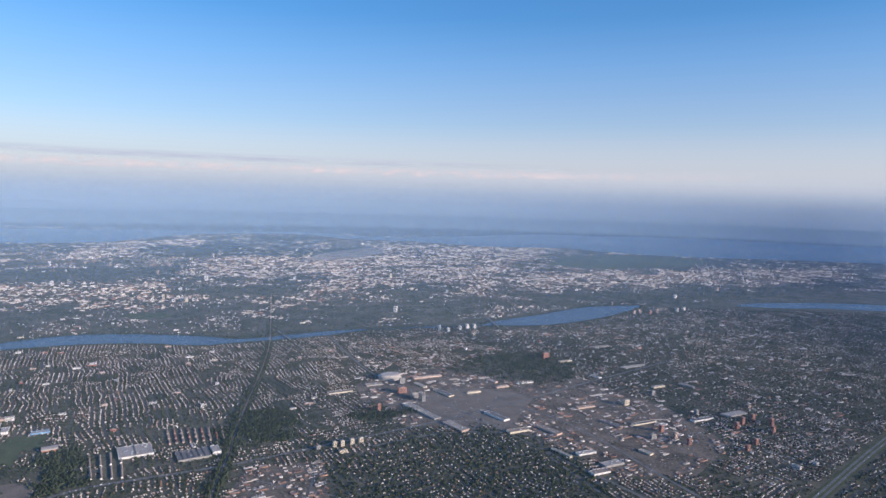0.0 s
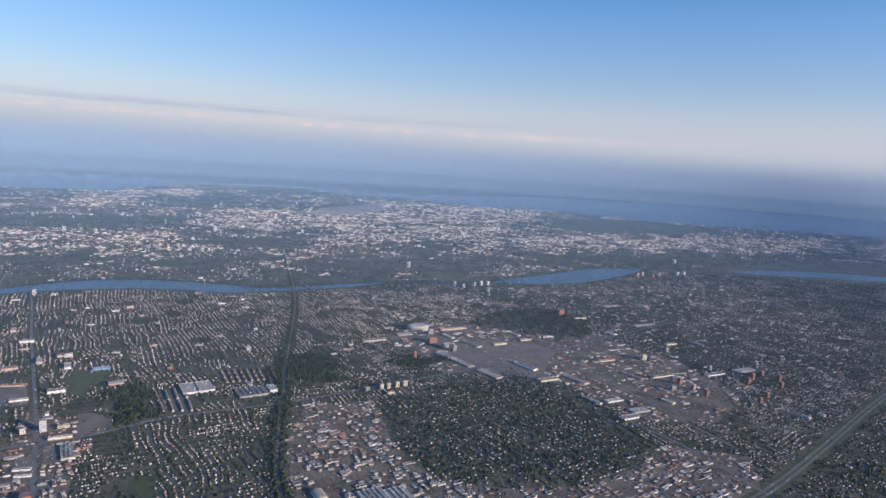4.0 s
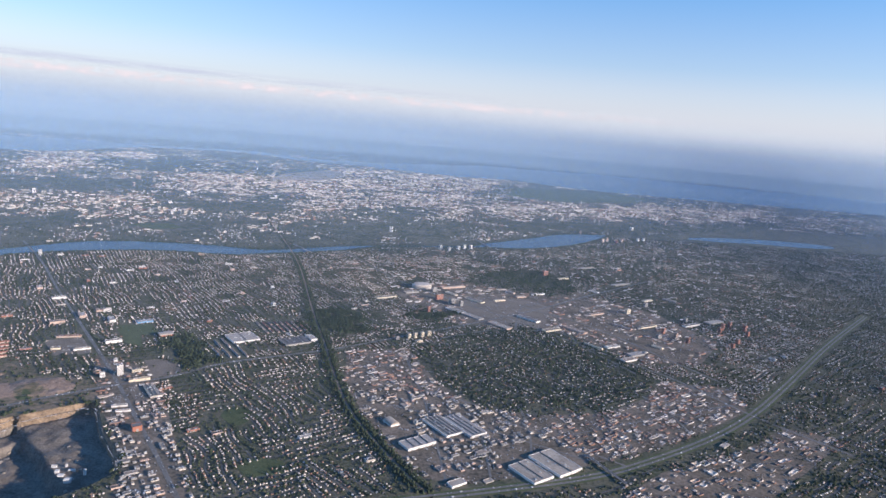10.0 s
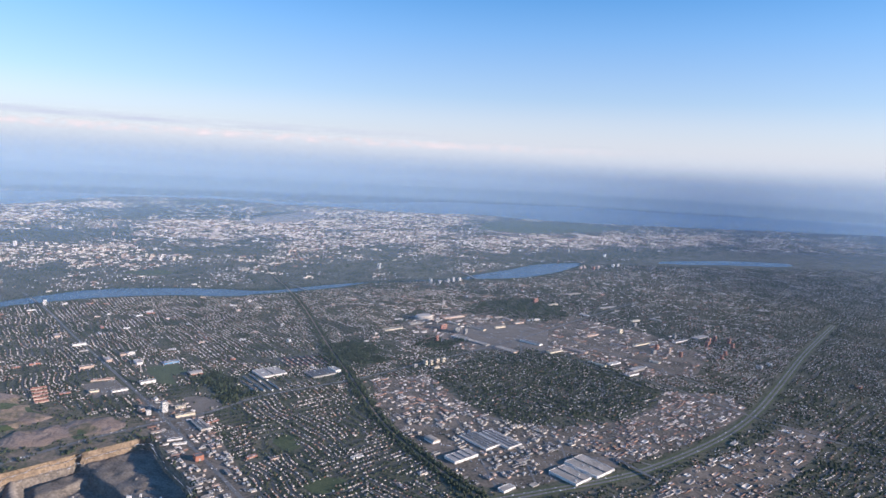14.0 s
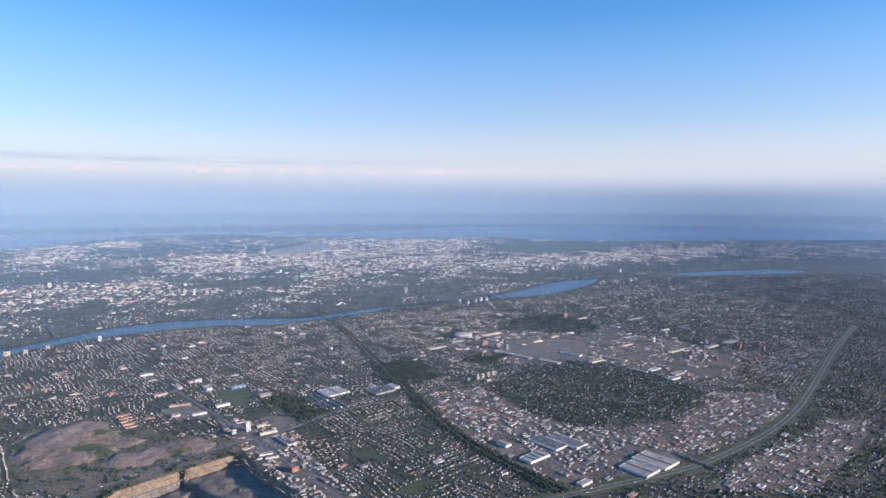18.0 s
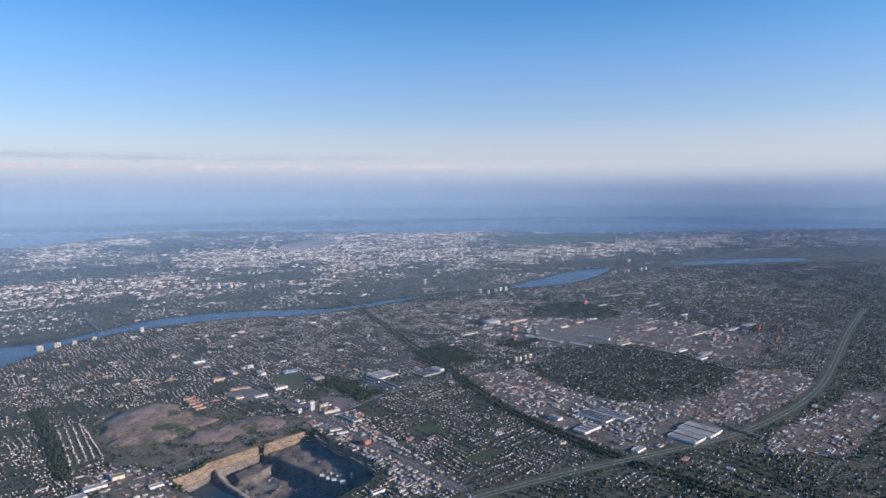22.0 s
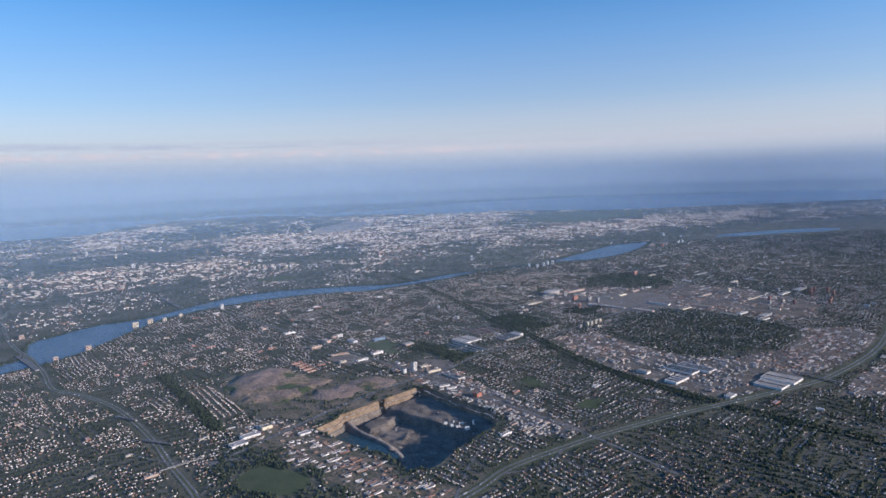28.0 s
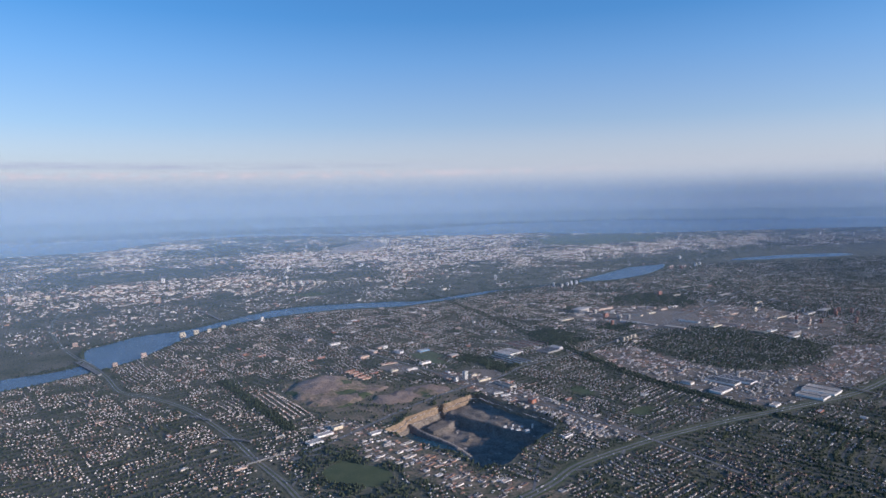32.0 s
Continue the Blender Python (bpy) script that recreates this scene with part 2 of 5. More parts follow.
# ---- plan ----
NEAR_BANK = [(-440, 150), (-372, 182), (-325, 208), (-303, 228), (-290, 246), (-279, 281), (-269, 311), (-260, 324), (-240, 343), (-206, 361), (-172, 368), (-140, 367), (-121, 376), (-102, 385), (-83, 396), (-63, 410), (-46, 424), (-16, 433), (30, 447), (66, 453), (94, 467), (127, 494), (158, 530), (172, 549)]
FAR_BANK = [(-452, 178), (-380, 206), (-334, 227), (-321, 233), (-313, 245), (-319, 262), (-323, 279), (-316, 290), (-303, 310), (-279, 322), (-258, 349), (-241, 370), (-227, 382), (-208, 389), (-179, 392), (-147, 391), (-120, 388), (-87, 408), (-61, 422), (-35, 430), (-16, 437), (26, 450), (40, 466), (80, 500), (122, 539), (154, 551), (174, 556)]
FAR_LINE = [(-452, 260), (-324, 279), (-316, 290), (-303, 310), (-279, 322), (-258, 349), (-241, 370), (-227, 382), (-208, 389), (-147, 391), (-87, 408), (-61, 425), (-16, 444), (42, 475), (80, 507), (122, 539), (174, 556), (270, 590), (420, 690)]
BASIN = smooth([(262, 566), (300, 560), (338, 565), (390, 560), (430, 572), (425, 592), (363, 598), (286, 584), (262, 566)])[:-1]
RIVER = smooth(NEAR_BANK) + smooth(FAR_BANK)[::-1]
LAKE = smooth([(-1500, 760), (-900, 920), (-585, 1033), (-546, 1134), (-505, 1298), (-459, 1350), (-316, 1398), (-187, 1286), (-72, 1270), (84, 1187), (230, 1195), (283, 1139), (390, 1080), (549, 1065), (766, 1043), (1300, 1000)]) + smooth([(-1900, 1200), (-1050, 1290), (-742, 1364), (-652, 1400), (-534, 1387), (-475, 1407), (-330, 1482), (-196, 1385), (-72, 1400), (65, 1493), (196, 1600), (298, 1655), (381, 1640), (624, 1664), (793, 1560), (1028, 1488), (1600, 1400)])[::-1]
RIM = [(-175, 120), (-168, 126.5), (-165.8, 132), (-159.5, 137), (-153.6, 141), (-152.4, 144), (-150.4, 144), (-149.8, 142.2), (-140.3, 148.8), (-134, 151), (-126, 136), (-115, 118), (-116.5, 110), (-122.5, 103), (-129, 97), (-135, 91), (-142, 83), (-150, 83), (-154, 94), (-162, 102), (-171, 114)]
A440 = smooth([(-230, 5), (-180, 37), (-150, 57), (-134, 67), (-122, 77), (-102, 86), (-86, 92), (-58, 100), (-27, 107), (5, 115), (26, 124), (53, 139), (78, 157), (110, 185), (170, 240), (240, 300)])
A19 = smooth([(-175, 13), (-193, 50), (-205, 81), (-216, 103), (-226, 124), (-241, 150), (-252, 165), (-266, 179), (-280, 190), (-294, 217), (-311, 245), (-326, 267), (-345, 300), (-372, 360), (-390, 430)])
RAIL = smooth([(-150, 560), (-118, 440), (-102, 378), (-91, 323), (-80, 257), (-71, 210), (-67, 186), (-61, 157), (-54, 137), (-47, 121), (-41, 109), (-30, 90), (-10, 60)])
BLVD = smooth([(-205, 100), (-165, 140), (-140, 160), (-120, 172), (-105, 186), (-86, 196), (-65, 207), (-42, 223), (-14, 242), (30, 275), (70, 310), (130, 360)])
AVENUE = smooth([(-262, 372), (-229, 323), (-196, 268), (-163, 215), (-139, 176), (-120, 143), (-104, 115), (-92, 92), (-80, 62)])
AVENUE_B = smooth([(-70, 400), (-40, 330), (-20, 300), (12, 262), (45, 215), (66, 185), (78, 157), (95, 130)])
PARK = [(-36, 206), (-16, 229), (14, 249), (38, 235), (53, 206), (57, 187), (42, 170), (22, 157), (1, 154), (-18, 158), (-28, 177)]
INDUSTRY = [(-62, 205), (-38, 210), (-30, 177), (-18, 156), (1, 152), (24, 155), (44, 168), (58, 185), (85, 180), (78, 160), (50, 141), (22, 127), (-4, 117), (-30, 110), (-42, 114), (-52, 138), (-62, 172)]
MALL = [(-40, 300), (-20, 318), (20, 345), (70, 318), (100, 280), (110, 235), (85, 205), (60, 205), (38, 238), (14, 252), (-12, 245), (-30, 262)]
STRIP_W = [(-150, 190), (-125, 178), (-98, 112), (-90, 95), (-110, 95), (-114, 116), (-130, 146), (-136, 158)]
YARD_S = [(-205, 128), (-190, 132), (-178, 122), (-160, 98), (-150, 78), (-130, 62), (-150, 50), (-165, 75), (-185, 100)]
FOREST_A = [(-80, 222), (-54, 228), (-58, 252), (-66, 262), (-82, 252)]
FOREST_B = [(-132.9, 208.8), (-124, 192), (-114.5, 178), (-108.6, 187.5), (-119, 208), (-123, 214), (-129.5, 215.9)]
FOREST_C = [(1, 326), (14, 350), (28, 366), (56, 374), (76, 353), (66, 316), (45, 304), (24, 318)]
PARKING = [(-12, 277), (6, 298), (33, 297), (42, 283), (34, 262), (29, 246), (5, 241), (-6, 256)]
FOREST_D = [(-24, 248), (-36, 252), (-28, 268), (-10, 262)]
FOREST_E = [(-205, 100), (-190, 112), (-182, 96), (-168, 72), (-182, 62), (-196, 78)]
BELT = smooth([(-240, 196), (-228, 172), (-216, 148), (-207, 128)])
HILL_LAND = [(-211, 175), (-205, 184), (-198, 190), (-191, 194), (-184, 182), (-176, 174), (-168, 170), (-178, 160), (-184, 150), (-193, 147), (-202, 154), (-208, 165)]
HILL = [(-212, 178), (-194, 193), (-183, 178), (-180, 156), (-196, 155), (-206, 160)]
SCRUB = [(-214, 182), (-194, 196), (-170, 178), (-140, 166), (-134, 154), (-150, 142), (-172, 126), (-186, 132), (-206, 152)]
PIT_B = smooth([(-178, 150), (-174, 158), (-166, 161), (-160, 167), (-150, 167), (-144, 161), (-150, 154), (-158, 153), (-164, 147), (-172, 146), (-178, 150)], 3)[:-1]
SPORTS = [(-154.7, 221.8), (-142, 226), (-136.4, 216.6), (-141, 211), (-136.3, 199), (-141.5, 199.9)]
LOT = [(-131.7, 186), (-123, 189.4), (-115, 175), (-124.5, 171.5)]
CAR_PARKS = ([(-171.5, 201.4), (-160.4, 206.9), (-150.6, 191), (-161.7, 187)], [(-129, 163.1), (-125.2, 164), (-120.1, 154.4), (-123.1, 152.1)], [(-132.4, 155.8), (-128.7, 157), (-124.8, 150.6), (-129.2, 149.3)])
MEADOW = smooth([(-196, 90), (-190, 96), (-184, 92), (-178, 88), (-176, 82), (-181, 76), (-189, 80), (-194, 83), (-196, 90)], 3)[:-1]
AIRPORT = [(144, 880), (216, 840), (348, 908), (420, 1000), (392, 1061), (291, 1078), (197, 1037)]
SANDY = [(-190, 850), (-121, 896), (-92, 1000), (-98, 1070), (-120, 1110), (-183, 961)]
GREEN = [(-228, 446), (-206, 437), (-190, 449), (-203, 464), (-223, 458)]
# quarters of pale halls and dark wooded belts beyond the river
BRIGHT = [[(-264, 652), (-99, 748), (-108, 980), (-311, 817)], [(-370, 450), (-235, 496), (-274, 625), (-420, 560)], [(-102, 800), (135, 930), (190, 1180), (-117, 1180)],
          [(67, 625), (489, 795), (600, 960), (95, 772)], [(-124, 586), (55, 665), (88, 864), (-138, 731)], [(-468, 787), (-344, 904), (-444, 1200), (-585, 1000)],
          [(-262, 477), (-194, 503), (-213, 587), (-289, 551)], [(-144, 471), (-88, 490), (-91, 543), (-152, 520)], [(-480, 480), (-380, 430), (-350, 470), (-460, 560)]]
DARK = [[(-470, 560), (-266, 640), (-300, 761), (-500, 650)], [(-401, 840), (-304, 931), (-351, 1126), (-458, 995)], [(-215, 514), (-134, 547), (-144, 635), (-235, 590)],
        [(68, 523), (376, 622), (479, 760), (92, 615)], [(-112, 447), (25, 489), (36, 555), (-117, 501)], [(-286, 404), (-241, 419), (-259, 469), (-308, 451)],
        [(-138, 401), (-53, 424), (-52, 479), (-145, 449)], [(-330, 1180), (-200, 1240), (-260, 1330), (-400, 1330)], [(-40, 560), (30, 600), (20, 660), (-60, 620)]]
FIELD_A = smooth([(-97, 145), (-96, 150), (-92, 151), (-89, 148), (-88.5, 142), (-92, 139), (-97, 145)], 3)[:-1]
FIELD_B = smooth([(-87, 117), (-83, 121), (-76, 120), (-75, 114), (-83, 112), (-87, 117)], 3)[:-1]
ROWS_W = [(-117, 212), (-109, 216), (-94, 192), (-103, 187)]
ROWS_H = [(-226, 174), (-216, 180), (-196, 142), (-206, 134)]
ROWS_E = [(-104, 236), (-82, 242), (-75, 227), (-93, 218)]
SOUTH_IND = [(3, 100), (27, 118), (60, 132), (84, 148), (100, 140), (61, 112), (30, 92)]

# ---- ground, with the quarry cut through it ----
bm = bmesh.new()
out = [bm.verts.new((-100 + 4880 * math.cos(2 * math.pi * k / 96), -60 + 4880 * math.sin(2 * math.pi * k / 96), 0)) for k in range(96)]
rim = smooth(RIM + [RIM[0]], 4)[:-1]
rin = [bm.verts.new((x, y, 0)) for x, y in rim]
es = []
for ring in (out, rin):
    es += [bm.edges.new((ring[i], ring[(i + 1) % len(ring)])) for i in range(len(ring))]
bmesh.ops.triangle_fill(bm, use_beauty=False, edges=es, normal=(0, 0, 1))
ground = tagged(part("ground", bm, M_GROUND), "flat suburban land of grass, gardens and yards", "ground", kind="structure")
tagged(sheet("river", RIVER, 0.05, M_RIVER), "broad blue river winding between wooded banks", "river", kind="structure")["label"]
tagged(sheet("river_basin", BASIN, 0.06, M_RIVER), "hazy blue basin of the river among woods", "river", kind="structure")
tagged(sheet("lake", LAKE, 0.2, M_LAKE), "wide pale blue lake below the horizon", "lake", kind="structure")
for nm, poly, z, m, lab in (
        ("asphalt_yard", INDUSTRY, 0.03, M_YARD, "grey asphalt yards of an industrial estate"),
        ("asphalt_yard", MALL, 0.03, M_YARD, "wide grey parking fields round shopping halls"),
        ("parking_lot", PARKING, 0.045, M_LOT, "wide brownish grey parking field of a mall"),
        ("asphalt_yard", STRIP_W, 0.03, M_YARD, "grey parking lots along an avenue"),
        ("asphalt_yard", YARD_S, 0.03, M_SCRUB, "grey works yards beside the quarry"),
        ("scrub_land", SCRUB, 0.02, M_SCRUB, "rough scrub land of bare soil and grass beside the quarry"),
        ("sports_field", SPORTS, 0.04, M_TURF, "green mown sports field beside a hall"),
        ("soil_ground", LOT, 0.04, M_LOT, "pinkish bare building lot"),
        *(("parking_lot", p, 0.045, M_LOT, "brownish grey parking lot by an avenue") for p in CAR_PARKS),
        ("meadow", MEADOW, 0.04, M_GRASS, "green meadow among trees by the highway"),
        ("meadow", FIELD_A, 0.04, M_GRASS, "green open playing field among houses"),
        ("meadow", FIELD_B, 0.04, M_GRASS, "green open playing field among trees"),
        ("asphalt_yard", SOUTH_IND, 0.03, M_YARD, "grey yards of works beside the highway"),
        ("meadow", GREEN, 0.04, M_VERGE, "green field on the far river bank"),
        ("sandy_field", SANDY, 0.15, M_SAND, "pale sandy fields with runways far off"),
        ("airfield", AIRPORT, 0.15, M_VERGE, "pale green airfield far across the river")):
    tagged(sheet(nm, poly, z, m), lab, nm.replace("_", " "), kind="structure")

# ---- main roads ----
def highway(name, line, half, label, verge=2.1):
    root = tagged(band(name, line, half * verge, 0.06, M_VERGE), label, "highway", kind="structure")
    for sgn in (-1, 1):
        c = band("carriageway", line, half * 0.45, 0.075, M_LANE, sgn * half * 0.85)
        c.parent = root
    return root


highway("road_highway", A440, 0.95, "wide divided highway with grass verges and median")
highway("road_highway", A19, 0.75, "divided highway curving to a river bridge", 1.6)
MALL_ROAD = smooth([(-25, 223), (-4, 236), (13, 241), (35, 239), (40, 218), (51, 192)])
MALL_ROAD_B = smooth([(14, 244), (26, 281), (40, 291), (56, 302)])
MALL_ROAD_C = smooth([(26, 284), (33, 274), (50, 257), (64, 231), (72, 211), (83, 187)])
for line, half in ((BLVD, 0.75), (AVENUE, 0.6), (AVENUE_B, 0.6), (MALL_ROAD, 0.55), (MALL_ROAD_B, 0.45), (MALL_ROAD_C, 0.6)):
    tagged(band("road", line, half, 0.07, M_STREET), "straight grey boulevard through the suburbs", "road", kind="structure")
tagged(band("railway", RAIL, 0.35, 0.06, M_SOIL), "single railway line between tree belts", "railway", kind="structure")
for line in ([(-232, 116), (-217, 105), (-205, 102), (-190, 104)], [(-204, 82), (-200, 96), (-192, 104)], [(-140, 64), (-132, 82), (-124, 96)], [(-124, 74), (-112, 76), (-104, 84)], [(18, 121), (10, 128), (2, 134), (6, 142)]):
    tagged(band("slip_road", smooth(line), 0.4, 0.08, M_LANE), "pale curving slip road of an interchange", "road", kind="structure")

for k, (a0, b0, a1, b1) in enumerate(((-62, 196, 20, 165), (-58, 180, -18, 158), (-50, 158, 10, 122), (-40, 205, -34, 112), (-22, 160, -22, 114), (-4, 156, -10, 118), (22, 156, 24, 130), (44, 170, 48, 142), (0, 136, 78, 166), (60, 186, 82, 162))):
    tagged(band("road", smooth([(a0, b0), ((a0 + a1) / 2 + 1.5, (b0 + b1) / 2 + 1), (a1, b1)]), 0.34, 0.066 + 0.001 * k, M_STREET), "grey road through an industrial estate", "road", kind="structure")

# ---- who stands where ----
TH = radians(30.5)
E1, E2 = np.array((math.cos(TH), math.sin(TH))), np.array((-math.sin(TH), math.cos(TH)))
HARD = (RIVER, LAKE, BASIN)
OPEN = (*CAR_PARKS, ROWS_H, FIELD_A, FIELD_B, ROWS_W, ROWS_E, SOUTH_IND, INDUSTRY, MALL, STRIP_W, YARD_S, FOREST_A, FOREST_B, FOREST_C, FOREST_D, FOREST_E, SCRUB, SPORTS, LOT, MEADOW, [(x * 1.0, y) for x, y in RIM])
WOODS = (FOREST_A, FOREST_B, FOREST_C, FOREST_D, FOREST_E)


def in_view(x, y, pad=25):
    left = np.minimum(-0.72 * y - 10, -200 - 0.5 * (y + 95)) - pad
    return (x > left) & (x < np.maximum(0.72 * y + 30, -150 + 1.05 * (y + 87)) + pad) & (y > 30)


def any_in(polys, x, y):
    r = np.zeros(np.shape(x), bool)
    for p in polys:
        r |= inside(p, x, y)
    return r


def off_roads(x, y, extra=0.0):
    r = near_line(A440, x, y, 3.2 + extra) | near_line(A19, x, y, 2.6 + extra) | near_line(RAIL, x, y, 1.8 + extra)
    for line in (BLVD, AVENUE, AVENUE_B, MALL_ROAD, MALL_ROAD_B, MALL_ROAD_C):
        r |= near_line(line, x, y, 1.1 + extra)
    return ~r


rng = np.random.default_rng(7)


def houses(name, x, y, ang, w, d, h, rh, wall, roof, mats, label):
    """Gabled houses as one piece: w along the ridge, d across, h to the eaves, rh the roof's rise."""
    n = len(x)
    t = np.array([(-1, -1, 0), (1, -1, 0), (1, 1, 0), (-1, 1, 0), (-1, -1, 1), (1, -1, 1), (1, 1, 1), (-1, 1, 1), (-1, 0, 2), (1, 0, 2)], float)
    lx, ly = t[None, :, 0] * w[:, None] / 2, t[None, :, 1] * d[:, None] / 2
    lz = np.where(t[None, :, 2] == 0, 0, np.where(t[None, :, 2] == 1, h[:, None], (h + rh)[:, None]))
    c, s = np.cos(ang)[:, None], np.sin(ang)[:, None]
    v = np.stack([x[:, None] + c * lx - s * ly, y[:, None] + s * lx + c * ly, lz], -1).reshape(-1, 3)
    base = (np.arange(n) * 10)[:, None, None]
    quads = np.array([(0, 1, 5, 4), (1, 2, 6, 5), (2, 3, 7, 6), (3, 0, 4, 7)])
    rq = np.array([(4, 5, 9, 8), (6, 7, 8, 9)])
    tr = np.array([(5, 6, 9), (7, 4, 8)])
    ob = mesh_np(name, v, [((base + quads).reshape(-1, 4), np.repeat(wall, 4)), ((base + rq).reshape(-1, 4), np.repeat(roof, 2)), ((base + tr).reshape(-1, 3), np.repeat(wall, 2))], mats)
    return tagged(ob, label, "houses", kind="stuff")


def blocks(name, x, y, ang, w, d, h, wall, roof, mats, label, cat="buildings"):
    """Flat-roofed blocks with a raised rim round the roof, as one piece."""
    n = len(x)
    t = [(sx, sy, z, i) for z, i in ((0, 1.0), (1, 1.0), (1, 0.93), (0.9, 0.93)) for sx, sy in ((-1, -1), (1, -1), (1, 1), (-1, 1))]
    t = np.array(t)
    lx, ly, lz = t[None, :, 0] * t[None, :, 3] * w[:, None] / 2, t[None, :, 1] * t[None, :, 3] * d[:, None] / 2, t[None, :, 2] * h[:, None]
    c, s = np.cos(ang)[:, None], np.sin(ang)[:, None]
    v = np.stack([x[:, None] + c * lx - s * ly, y[:, None] + s * lx + c * ly, np.broadcast_to(lz, lx.shape)], -1).reshape(-1, 3)
    base = (np.arange(n) * 16)[:, None, None]
    side = np.array([(k + a, k + (a + 1) % 4, k + 4 + (a + 1) % 4, k + 4 + a) for k in (0, 4, 8) for a in range(4)])
    top = np.array([(12, 13, 14, 15)])
    ob = mesh_np(name, v, [((base + side).reshape(-1, 4), np.repeat(wall, 12)), ((base + top).reshape(-1, 4), roof)], mats)
    return tagged(ob, label, cat, kind="stuff")


def trees(name, x, y, r, h, label, mats=None, z0=0.0, k=5):
    """Tree crowns as uneven tufts, as one piece."""
    n = len(x)
    a = rng.random((n, 1)) * 6.28 + np.arange(k)[None] * (6.283 / k)
    rr = r[:, None] * rng.uniform(0.6, 1.25, (n, k))
    ring = np.stack([x[:, None] + rr * np.cos(a), y[:, None] + rr * np.sin(a), h[:, None] * rng.uniform(0.0, 0.4, (n, k)) + z0], -1)
    r2 = r[:, None] * rng.uniform(0.35, 0.85, (n, k))
    ring2 = np.stack([x[:, None] + r2 * np.cos(a + 0.5), y[:, None] + r2 * np.sin(a + 0.5), h[:, None] * rng.uniform(0.6, 1.05, (n, k)) + z0], -1)
    v = np.concatenate([ring, ring2], 1).reshape(-1, 3)
    base = (np.arange(n) * 2 * k)[:, None, None]
    q = np.array([(i, (i + 1) % k, k + (i + 1) % k, k + i) for i in range(k)])
    top = np.array([range(k, 2 * k)])
    ob = mesh_np(name, v, [((base + q).reshape(-1, 4), 0), ((base + top).reshape(-1, k), 0)], mats or [M_TREE])
    return tagged(ob, label, "trees", kind="stuff")


HOUSE_MATS = [M_WALL_L, M_WALL_B, M_ROOF_G, M_ROOF_B, M_ROOF_W]
BLOCK_MATS = [M_WALL_L, M_WALL_B, M_ROOF_W, M_TAR, M_ROOF_T]

# ---- suburban streets and houses on this bank ----
AP, BP = 3.8, 0.92
BANK_X, BANK_Y = [p[0] for p in NEAR_BANK], [p[1] for p in NEAR_BANK]


def suburb(x, y):
    return in_view(x, y) & (y < 720) & ~any_in(HARD + (RIM, HILL, PIT_B), x, y) & ~any_in(OPEN, x + 3 * field(x, y, 7, 1.0), y + 3 * field(x, y, 7, 2.0)) & (np.interp(x, BANK_X, BANK_Y) - 1.5 > y)


def turned(x, y):
    """Quarters whose streets run the other way: 0 or 1."""
    straight = (x < -66) & (y > 225) & (field(x, y, 26, 8.0) < 0.5)
    river_end = (x < -196) & (y < 235) & (field(x, y, 24, 9.0) < 0.55)
    return ((field(x, y, 21, 5.0) > 0.15) & ~straight | river_end).astype(int)


def quarter(a, b, seed):
    """A value from 0 to 1 for each block of the street grid."""
    v = np.sin(np.floor(a / AP / 2 + 0.1) * 12.9898 + np.floor(b / 13.0 + 0.37 * np.floor(a / AP / 2)) * 78.233 + seed) * 43758.5453
    return v - np.floor(v)


def SOUTH(x, y):
    """The leafy quarter beyond the wide highway."""
    return (x > -75) & (y < np.interp(x, [p[0] for p in A440], [p[1] for p in A440]))


def bent(a, b, way):
    """How far a street bows out of the grid."""
    return 1.8 * field(a, b, 50, 1.0 + way) + 1.5 * field(a, b, 16, 2.0 + way) * (field(a, b, 40, 6.0) > -0.1)


